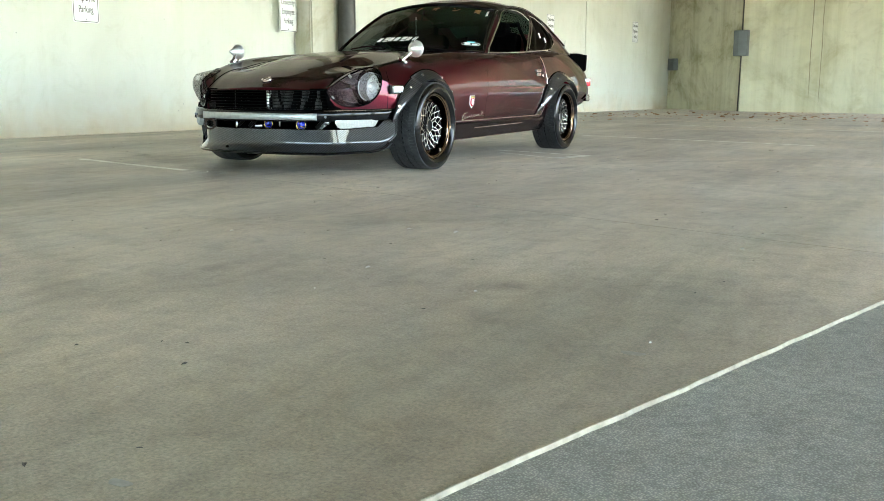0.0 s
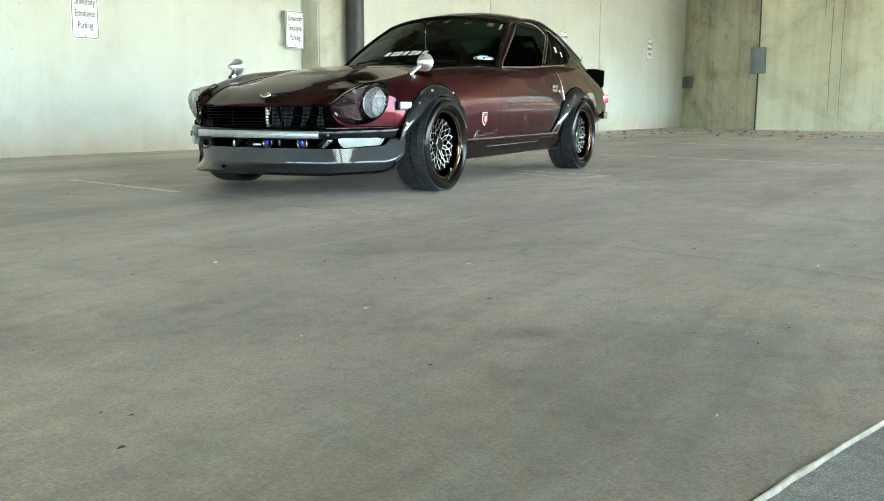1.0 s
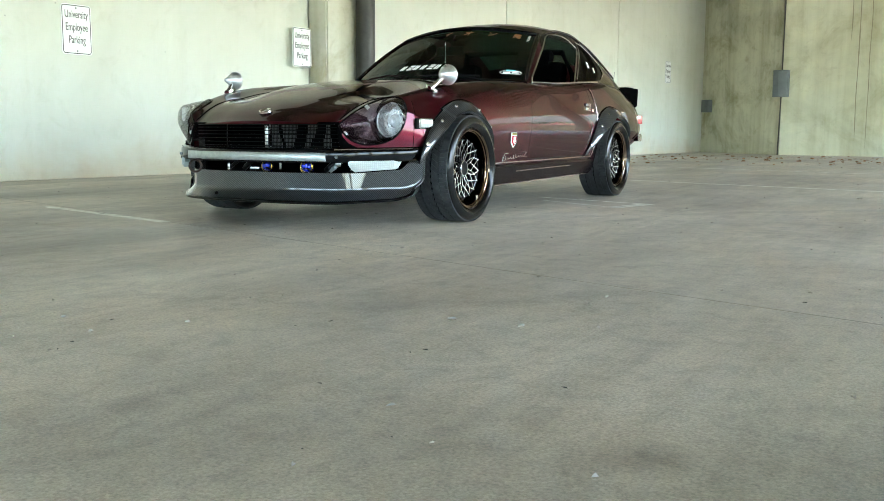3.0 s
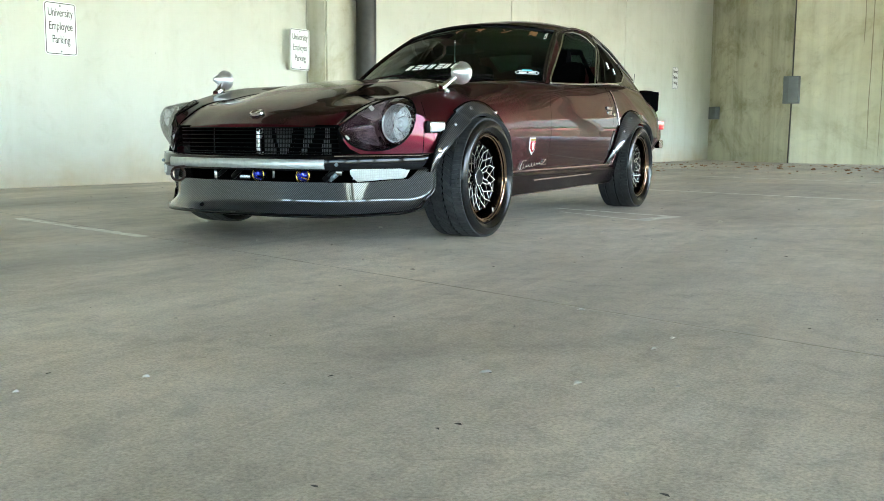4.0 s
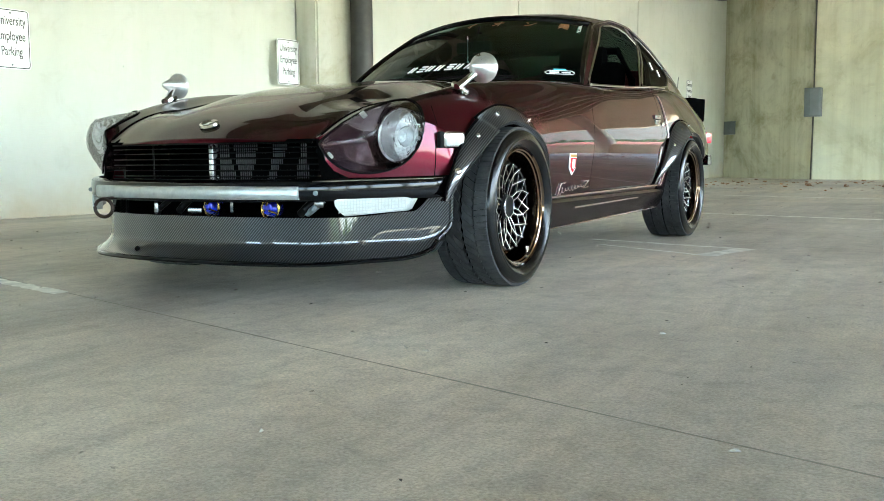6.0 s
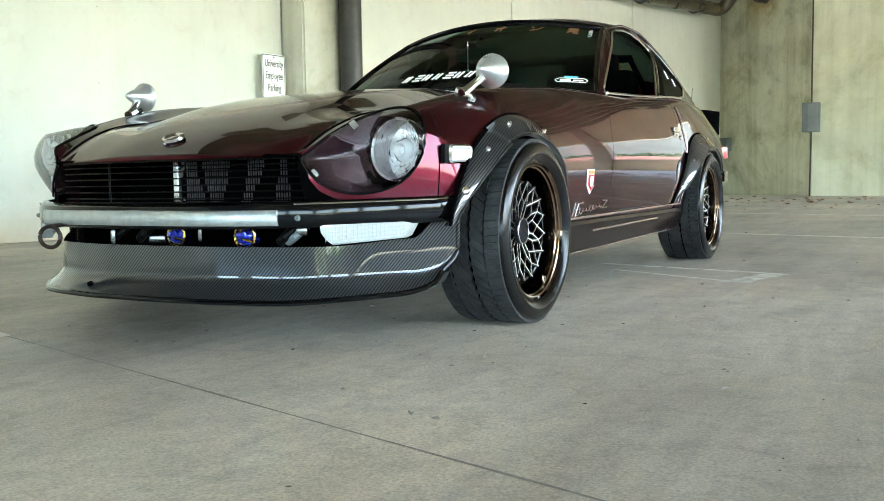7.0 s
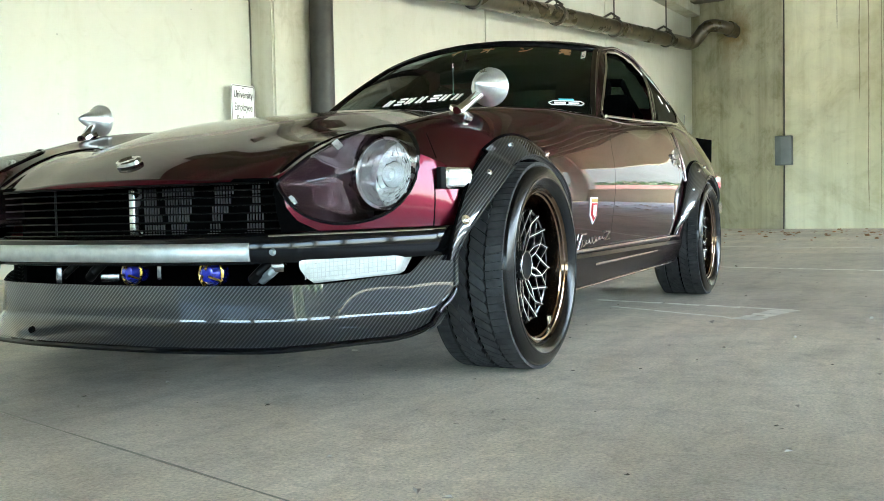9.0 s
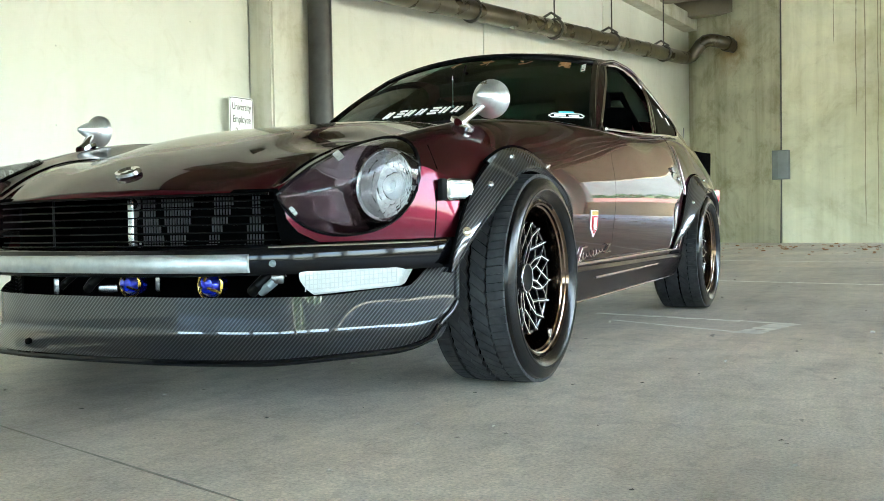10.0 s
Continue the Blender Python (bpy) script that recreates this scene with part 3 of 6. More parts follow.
def build_pipes():
    run = thing("drain_pipe", on_wall(4.255, 0.422), "dark downpipe and long sloping pipe on hangers", "pipe")
    bm = bmesh.new()
    c = on_wall(4.255, 0.422)
    lathe(bm, [(0.0, 0.0), (0.117, 0.0), (0.117, 2.9), (0.130, 2.9), (0.130, 3.1), (0.117, 3.1), (0.117, ROOF_Z)], 32, "Z", c)
    part("downpipe", bm, M_DRAIN, run, "dark brown-black downpipe")

    def axis(s):
        return on_wall(s, 0.40, 2.92 + 0.070 * (s - 4.7))
    bm = bmesh.new()
    tube(bm, [axis(4.25), axis(8), axis(12), axis(15.3)], 0.125, 24)
    for s in (6.3, 10.6, 13.2):
        tube(bm, [axis(s), axis(s + 0.14)], 0.132, 24)
    part("long_pipe", bm, M_PIPE, run, "weathered brown pipe")
    bm = bmesh.new()
    a = axis(15.3)
    pts = [a] + [Vector(p) for p in ((-2.20, 16.52, 3.67), (-2.13, 16.58, 3.71), (-2.04, 16.60, 3.81), (-1.96, 16.60, 3.92), (-1.88, 16.62, 3.99), (-1.78, 16.66, 4.01), (-1.66, 16.72, 3.99), (-1.52, 16.86, 3.95), (-1.38, 17.10, 3.90))]
    tube(bm, pts, 0.125, 24)
    tube(bm, [pts[-2], pts[-2].lerp(pts[-1], 0.35)], 0.15, 24)
    part("elbow", bm, M_PIPE, run)
    for s in (7.2, 9.55, 11.7, 14.2):
        bm = bmesh.new()
        p = axis(s)
        ring = [p + Vector((0, 0, 0.0)) + OUT * (0.14 * math.cos(k)) + Vector((0, 0, 0.14 * math.sin(k))) for k in np.linspace(0, 2 * math.pi, 20)[:-1]]
        tube(bm, ring, 0.018, 6, closed=True)
        tube(bm, [p + Vector((0, 0, 0.14)), Vector((p.x, p.y, ROOF_Z))], 0.012, 6)
        tube(bm, [p + OUT * 0.10 + Vector((0, 0, 0.13)), p + OUT * -0.05 + Vector((0, 0, 0.24)), p + OUT * -0.24 + Vector((0, 0, 0.16))], 0.02, 6)
        part("hanger", bm, M_CRACK, run, "thin black steel hanger")
    # ledge beam high on the wall
    bm = bmesh.new()
    slab(bm, plan((9.5, 0.002), (16.6, 0.002), (16.6, 0.28), (9.5, 0.28)), 4.42, 4.70)
    solid("wall_ledge", bm, M_PILASTER, "concrete ledge beam high on the pale wall", "ledge", "structure")


def text_bm(string, size, squeeze=1.0):
    c = bpy.data.curves.new("letters", "FONT")
    c.body, c.size, c.align_x, c.extrude = string, size, "CENTER", 0.0006
    ob = bpy.data.objects.new("letters", c)
    scene.collection.objects.link(ob)
    dg = bpy.context.evaluated_depsgraph_get()
    me = bpy.data.meshes.new_from_object(ob.evaluated_get(dg))
    bm = bmesh.new()
    bm.from_mesh(me)
    bpy.data.objects.remove(ob)
    bpy.data.curves.remove(c)
    bpy.data.meshes.remove(me)
    bmesh.ops.scale(bm, vec=(squeeze, 1, 1), verts=bm.verts)
    return bm


def rounded(w, h, r, n=6):
    out = []
    for cx, cy, a0 in ((w / 2 - r, h / 2 - r, 0), (-w / 2 + r, h / 2 - r, 90), (-w / 2 + r, -h / 2 + r, 180), (w / 2 - r, -h / 2 + r, 270)):
        for k in range(n + 1):
            a = radians(a0 + 90 * k / n)
            out.append((cx + r * math.cos(a), cy + r * math.sin(a)))
    return out


def build_sign(s, z, off=0.004):
    """A parking sign on the long wall; x of the sign runs along the wall, y up."""
    base = on_wall(s, off, z)
    m = Matrix.Translation(base) @ Matrix(((ALONG.x, 0, OUT.x, 0), (ALONG.y, 0, OUT.y, 0), (0, 1, 0, 0), (0, 0, 0, 1)))
    sign = thing("parking_sign", base, "white metal parking sign with black lettering", "sign", "parking signs on the wall")

    def put(name, bm, mat, label=""):
        bmesh.ops.transform(bm, matrix=m, verts=bm.verts)
        part(name, bm, mat, sign, label)
    w, h = 0.31, 0.455
    bm = bmesh.new()
    slab(bm, rounded(w, h, 0.03), 0.0, 0.004)
    put("panel", bm, M_WHITE)
    bm = bmesh.new()
    ring = rounded(w - 0.022, h - 0.022, 0.022)
    tube(bm, [(x, y, 0.0045) for x, y in ring], 0.0035, 5, closed=True, flat=0.4)
    put("border", bm, M_SIGNBLACK, "thin black border line")
    for i, word in enumerate(("University", "Employee", "Parking")):
        bm = text_bm(word, 0.098, 0.60)
        bmesh.ops.translate(bm, verts=bm.verts, vec=(0, 0.105 - 0.115 * i, 0.006))
        put("lettering", bm, M_SIGNBLACK, "black word " + word)
    if off > 0.01:
        for y in (0.15, -0.15):
            bm = bmesh.new()
            box(bm, (0, y, -off / 2), (0.05, 0.03, off), 0, 0.003)
            put("bracket", bm, M_STEEL, "steel stand-off bracket")
    for y in (0.195, -0.195):
        bm = bmesh.new()
        lathe(bm, [(0.0, 0.009), (0.006, 0.008), (0.008, 0.004)], 10, "Z", (0, y, 0))
        put("screw", bm, M_STEEL)


def build_boxes():
    f = Vector((0.994, -0.11, 0))
    c = Vector((-0.41, 16.20, 1.46)) - Vector((0.11, 0.994, 0)) * 0.085
    turn = math.atan2(-0.11, 0.994)
    ob = thing("junction_box", (c.x, c.y, 1.19), "grey steel electrical box with conduit on the wall joint", "electrical box")
    bm = bmesh.new()
    box(bm, c, (0.30, 0.15, 0.54), turn, 0.008)
    part("case", bm, M_STEEL, ob)
    bm = bmesh.new()
    box(bm, c - Vector((0.11, 0.994, 0)) * 0.08 + f * 0.05, (0.18, 0.012, 0.50), turn, 0.003)
    part("cover_plate", bm, M_BOXLID, ob, "paler steel cover plate")
    bm = bmesh.new()
    tube(bm, [(c.x, c.y + 0.05, 1.19), (c.x - 0.02, c.y + 0.06, 0.0)], 0.014, 8)
    tube(bm, [(c.x, c.y + 0.05, 1.73), (c.x + 0.01, c.y + 0.05, ROOF_Z)], 0.014, 8)
    part("conduit", bm, M_CRACK, ob, "thin dark conduit")
    bm = bmesh.new()
    p = Vector((-2.33, 17.86, 1.06)) + Vector((0.02, -0.09, 0))
    box(bm, p, (0.24, 0.14, 0.28), math.atan2(-1.78, 2.02), 0.006)
    solid("outlet_box", bm, M_STEEL, "small grey outlet box at the wall corner", "electrical box")


build_ground()
build_outside()
build_walls()
build_pipes()
for sign_s, sign_z, sign_off in ((0.605, 1.375, 0.004), (3.485, 1.42, 0.10), (10.73, 1.64, 0.004), (14.77, 1.735, 0.004)):
    build_sign(sign_s, sign_z, sign_off)
build_boxes()


# ---------------------------------------------------------------- the car
# x: to the car's left, y: towards its tail, z: up
FRONT_Y, REAR_Y, HUB_Z, TYRE_R = -0.075, 2.22, 0.270, 0.270
NOSE = -0.76

k_w = keyed([(-0.9, 0.735), (-0.76, 0.74), (-0.5, 0.752), (-0.2, 0.765), (0.2, 0.775), (0.8, 0.782), (1.6, 0.785), (2.2, 0.785), (2.6, 0.775), (2.9, 0.745), (3.1, 0.70)], 0.10)
k_sill = keyed([(-0.9, 0.35), (-0.4, 0.35), (0.1, 0.17), (1.8, 0.175), (2.2, 0.24), (2.6, 0.33), (3.1, 0.37)], 0.06)
k_crown = keyed([(-0.9, 0.53), (-0.76, 0.572), (-0.62, 0.608), (-0.42, 0.648), (-0.15, 0.685), (0.05, 0.706), (0.45, 0.738), (0.8, 0.745), (1.1, 0.750), (1.5, 0.770), (1.85, 0.792), (2.2, 0.800), (2.6, 0.790), (2.95, 0.745), (3.1, 0.715)], 0.07)
k_crown_x = keyed([(-0.9, 0.585), (-0.76, 0.60), (-0.4, 0.625), (0.1, 0.64), (0.6, 0.665), (1.0, 0.695), (1.6, 0.715), (2.1, 0.71), (2.6, 0.67), (3.1, 0.60)], 0.12)
k_hood = keyed([(-0.9, 0.40), (-0.76, 0.488), (-0.70, 0.535), (-0.62, 0.572), (-0.42, 0.632), (-0.15, 0.677), (0.05, 0.702), (0.45, 0.735), (0.8, 0.742), (1.5, 0.765), (2.2, 0.79), (2.6, 0.785), (2.95, 0.745), (3.1, 0.72)], 0.05)
k_hood_x = keyed([(-0.9, 0.42), (-0.76, 0.43), (-0.4, 0.47), (0.1, 0.51), (0.6, 0.56), (1.0, 0.63), (2.0, 0.64), (2.6, 0.58), (3.1, 0.5)], 0.10)
k_mid = keyed([(-0.9, 0.44), (-0.76, 0.493), (-0.70, 0.535), (-0.62, 0.572), (-0.5, 0.615), (-0.3, 0.660), (-0.1, 0.698), (0.1, 0.724), (0.45, 0.752), (0.7, 0.762), (1.5, 0.765), (2.2, 0.80), (2.6, 0.80), (2.95, 0.755), (3.1, 0.735)], 0.05)


def bow(x):
    """How far the nose lies back at a distance from the centre line."""
    return 0.40 * (min(abs(x), 0.80) / 0.76) ** 3.2


def fade(s):
    return 1 - smooth01((s + 0.80) / 0.85)


def section(s, n=64):
    w, zs, zc, xc, zh, xh, zm = (float(f(s)) for f in (k_w, k_sill, k_crown, k_crown_x, k_hood, k_hood_x, k_mid))
    h = zc - zs
    tail = smooth01((s - 1.45) / 0.35)
    zr = zs + (0.175 - zs) * tail
    hr = zc - zr
    hm = zc + (min(zc, 0.75) - zc) * smooth01((s - 0.9) / 0.4) - zr
    bulge = 0.022 * smooth01((s + 0.65) / 0.5) * (1 - smooth01((s - 0.2) / 0.5))
    # the raised middle of the hood, with steep shoulders above a shallow valley
    r = smooth01((s + 0.58) / 0.30) * (1 - smooth01((s - 0.30) / 0.40))
    dip, top = 0.026 * r, zm + bulge * 0.5
    shoulder = (xh * 0.62 + (0.300 - xh * 0.62) * r, zm - 0.012 - bulge * 0.8 + (0.005 + bulge) * r)
    ridge = (xh * 0.40 + (0.240 - xh * 0.40) * r, top + 0.004 * r)
    ctrl = [(w - 0.050, zs), (w - 0.022, zs + 0.09 * h), (w - 0.004, min(zs + 0.30 * h, zr + 0.44 * hr)), (w + 0.006, zr + 0.48 * hm), (w + 0.006, zr + 0.64 * hm),
            (w - 0.018, zr + 0.82 * hm), (xc + 0.062 - 0.024 * smooth01((s - 0.9) / 0.6), zr + 0.955 * hr), (xc, zc + 0.010), (xc - 0.055, zc - 0.002 - dip * 0.3), (xh + 0.01, zh - dip), (xh - 0.03, zh + 0.001 - dip),
            shoulder, ridge, (0.0, top)]
    p = bspline(ctrl, n)
    k = fade(s)
    return [Vector((x, s + k * bow(x), z)) for x, z in p]


def body_surface():
    stations = sorted(list(np.linspace(NOSE, -0.3, 46)) + list(np.linspace(-0.28, 2.4, 96)) + list(np.linspace(2.42, 3.06, 30)))
    rows, n = [], 64
    for s in stations:
        half = section(s, n)
        rows.append([Vector((-p.x, p.y, p.z)) for p in half[:-1]] + half[::-1])
    bm = bmesh.new()

    def skip(i, j):
        m = min(j, 2 * n - 3 - j)
        return m > 42 and 0.78 < stations[i] < 2.93
    grid(bm, rows, skip=skip)
    # front fascia below the leading edge
    front = rows[0]
    fas = []
    for v in np.linspace(0, 1, 9):
        fas.append([Vector((p.x, p.y - 0.012 * math.sin(math.pi * v) - 0.004 * v, p.z + (0.352 - p.z) * v)) if p.z > 0.352 else p.copy() for p in front])
    grid(bm, fas)
    # tail panel
    last = rows[-1]
    tail = []
    for v in np.linspace(0, 1, 6):
        tail.append([Vector((p.x * (1 - 0.02 * v), p.y + 0.02 * math.sin(math.pi * v * 0.5), p.z + (0.40 - p.z) * v)) if p.z > 0.40 else p.copy() for p in last])
    grid(bm, tail)
    bmesh.ops.remove_doubles(bm, verts=bm.verts, dist=1e-5)
    bmesh.ops.dissolve_degenerate(bm, edges=bm.edges, dist=1e-5)
    bmesh.ops.recalc_face_normals(bm, faces=bm.faces)
    return bm


# greenhouse lines: along, rail (x, y, z), belt (x, y, z)
GH = [(0.0, (0.635, 1.00, 0.755), (0.690, 0.97, 0.735)), (0.25, (0.505, 1.50, 1.085), (0.705, 1.22, 0.745)), (0.45, (0.490, 1.78, 1.140), (0.712, 1.50, 0.762)),
      (0.62, (0.492, 2.07, 1.138), (0.712, 1.80, 0.783)), (0.78, (0.508, 2.42, 1.058), (0.700, 2.15, 0.792)), (0.90, (0.545, 2.74, 0.918), (0.670, 2.55, 0.782)), (1.0, (0.590, 3.00, 0.762), (0.610, 2.98, 0.732))]
k_rail = [keyed([(t, r[i]) for t, r, b in GH], 0.03) for i in range(3)]
k_belt = [keyed([(t, b[i]) for t, r, b in GH], 0.03) for i in range(3)]


def rail(t):
    return Vector([float(k(t)) for k in k_rail])


def belt(t):
    return Vector([float(k(t)) for k in k_belt])


def screen_point(u, v):
    """The windscreen: u across from -1 to 1, v from the cowl to the header."""
    lo = Vector((0.640 * u, 0.760 + 0.235 * abs(u) ** 2.2, 0.768 - 0.014 * u * u))
    hi = Vector((0.500 * u, 1.400 + 0.092 * abs(u) ** 2.2, 1.140 - 0.053 * u * u))
    p = lo.lerp(hi, v)
    p.y -= 0.018 * math.sin(math.pi * v)
    p.z += 0.010 * math.sin(math.pi * v)
    return p


def roof_point(t, u):
    r = rail(t)
    k = smooth01((t - 0.2) / 0.2) * (1 - smooth01((t - 0.75) / 0.25))
    return Vector((r.x * u, r.y - 0.092 * (1 - abs(u) ** 2.2) * (1 - smooth01((t - 0.24) / 0.25)), r.z + (0.028 + 0.042 * k) * (1 - abs(u) ** 2.4)))


from mathutils.bvhtree import BVHTree

CAR = thing("sports_coupe", (0.0, 1.05, 0.0), "dark maroon vintage sports coupe with carbon flares and air dam", "car")
skin = body_surface()
TREE = BVHTree.FromBMesh(skin)


def on_side(y, z, lift=0.0, sx=1):
    """The point of the car's flank at y, z, and the way out of it."""
    hit, no, _, _ = TREE.ray_cast(Vector((2.0 * sx, y, z)), Vector((-sx, 0, 0)))
    if hit is None:
        return Vector((0.78 * sx, y, z)), Vector((sx, 0, 0))
    if no.x * sx < 0:
        no = -no
    return hit + no * lift, no


def on_top(x, y, lift=0.0):
    hit, no, _, _ = TREE.ray_cast(Vector((x, y, 2.0)), Vector((0, 0, -1)))
    if hit is None:
        return Vector((x, y, 0.7)), Vector((0, 0, 1))
    if no.z < 0:
        no = -no
    return hit + no * lift, no


def on_eye(u, z, lift, sx):
    """The nose surface where the head lamp's outline runs."""
    back = Matrix.Rotation(-EYE_TURN, 3, "Z")
    way = back @ Vector((0, 1, 0))
    o = back @ Vector((u, 0, z)) - way * 3
    hit, no, _, _ = TREE.ray_cast(Vector((o.x * sx, o.y, o.z)), Vector((way.x * sx, way.y, 0)))
    if hit is None:
        p = back @ Vector((u, -0.62, z))
        return Vector((p.x * sx, p.y, p.z))
    if no.y > 0:
        no = -no
    return hit + no * lift


def circle2(cx, cy, r, n=40):
    return [(cx + r * math.cos(2 * math.pi * k / n), cy + r * math.sin(2 * math.pi * k / n)) for k in range(n)]


# head lamp opening seen from the front (x, z)
EYE_TURN = radians(-30)
EYE_POLY = [(0.043, 0.485), (0.072, 0.510), (0.102, 0.532), (0.137, 0.557), (0.174, 0.581), (0.224, 0.605), (0.270, 0.618), (0.309, 0.619), (0.336, 0.607), (0.353, 0.578), (0.358, 0.530), (0.345, 0.480), (0.318, 0.440),
            (0.285, 0.414), (0.234, 0.396), (0.173, 0.391), (0.125, 0.401), (0.089, 0.420), (0.064, 0.446), (0.048, 0.470)]
EYE_POLY = [(p[0] + (q[0] - p[0]) * k, p[1] + (q[1] - p[1]) * k) for p, q in zip(EYE_POLY, EYE_POLY[1:] + EYE_POLY[:1]) for k in (0.25, 0.75)]
DOOR_POLY = [(0.745, 0.300), (0.748, 0.40), (0.776, 0.536), (0.79, 0.62), (0.835, 0.71), (0.86, 0.83), (1.72, 0.86), (1.735, 0.742), (1.775, 0.666), (1.775, 0.567), (1.735, 0.468), (1.675, 0.371), (1.58, 0.302)]


def build_shell():
    bm = skin.copy()
    glass = {}
    for sx in (1, -1):
        turn = Matrix.Rotation(EYE_TURN, 4, "Z") @ Matrix.Diagonal((sx, 1, 1, 1))
        bmesh.ops.transform(bm, matrix=turn, verts=bm.verts)
        glass[sx], bm = split(bm, EYE_POLY, (0, 2), lambda c: c.y < -0.45 and c.x > -0.05)
        for b in (bm, glass[sx]):
            bmesh.ops.transform(b, matrix=turn.inverted(), verts=b.verts)
    # grille opening
    g = [(-0.46, 0.3535), (0.46, 0.3535), (0.449, 0.44), (0.441, 0.489), (-0.441, 0.489), (-0.449, 0.44)]
    lost, bm = split(bm, g, (0, 2), lambda c: c.y < -0.5)
    lost.free()
    for sx in (1, -1):
        # black surround; its outer tip puts the nose's dark reflection into the colour
        side = [(0.35, 0.3585), (0.545, 0.3585), (0.525, 0.378), (0.490, 0.400), (0.470, 0.430), (0.462, 0.470), (0.448, 0.4965), (0.35, 0.4965)]
        trim, bm = split(bm, [(x * sx, z) for x, z in side], (0, 2), lambda c: c.y < -0.5)
        part("grille_surround", trim, M_VOID, CAR, "black surround beside the grille, with the nose's dark reflection", 35)
    # wheel openings
    for y in (FRONT_Y, REAR_Y):
        lost, bm = split(bm, circle2(y, HUB_Z, 0.325), (1, 2), lambda c: abs(c.x) > 0.5)
        lost.free()
    doors = {}
    for sx in (1, -1):
        doors[sx], bm = split(bm, DOOR_POLY, (1, 2), lambda c: c.x * sx > 0.62)
    hood_poly = [(-0.445, -0.80), (0.445, -0.80), (0.448, -0.66), (0.475, -0.45), (0.503, -0.20), (0.53, 0.10), (0.56, 0.35), (0.58, 0.60), (0.30, 0.585), (0.0, 0.575), (-0.30, 0.585), (-0.58, 0.60), (-0.56, 0.35), (-0.53, 0.10), (-0.503, -0.20), (-0.475, -0.45), (-0.448, -0.66)]
    hood, bm = split(bm, hood_poly, (0, 1), lambda c: c.z > k_hood(-0.76) - 0.006 and c.y < 0.7)
    for sx in (1, -1):
        gap = bmesh.new()
        line = keyed([(y, x) for x, y in hood_poly[2:8]], 0.05)
        tube(gap, [on_top(sx * float(line(y)), y, 0.0003)[0] for y in np.linspace(-0.70, 0.60, 50)], 0.0026, 6)
        part("hood_gap", gap, M_VOID, CAR, "dark shut line beside the hood")
    shell = part("body_shell", bm, M_PAINT, CAR, "deep maroon metallic body with clear coat", 35)
    # shut lines: the lids are a touch smaller than their openings
    bmesh.ops.scale(hood, vec=(0.992, 0.996, 1.0), verts=hood.verts)
    part("hood", hood, M_PAINT, CAR, "long dark maroon hood", 50)
    for sx in (1, -1):
        d = doors[sx]
        mid = Vector((0, 1.33, 0.55))
        bmesh.ops.translate(d, verts=d.verts, vec=-mid)
        bmesh.ops.scale(d, vec=(1, 0.9935, 0.99), verts=d.verts)
        bmesh.ops.translate(d, verts=d.verts, vec=mid)
        bmesh.ops.recalc_face_normals(d, faces=d.faces)
        dr = part("door", d, M_PAINT, CAR, "closed maroon door", 35)
        bm = bmesh.new()
        p, no = on_side(1.72, 0.635, 0.004, sx)
        box(bm, p, (0.010, 0.090, 0.022), 0, 0.004)
        p2, _ = on_side(1.72, 0.608, 0.0005, sx)
        box(bm, p2, (0.005, 0.080, 0.026), 0, 0.002)
        part("handle", bm, M_GUTTER, dr, "bright door handle")
        bm = bmesh.new()
        p, no = on_side(1.80, 0.60, 0.003, sx)
        lathe(bm, [(0.0, 0.004), (0.009, 0.003), (0.011, -0.004)], 16, "X", p)
        part("lock", bm, M_CHROME, dr)
        # shut line rims in black rubber
        bm = bmesh.new()
        line = [on_side(y, z, -0.007, sx)[0] for y, z in DOOR_POLY[7:] + DOOR_POLY[:5]]
        tube(bm, line, 0.005, 6)
        part("door_seal", bm, M_MATT, CAR)
    return shell, glass


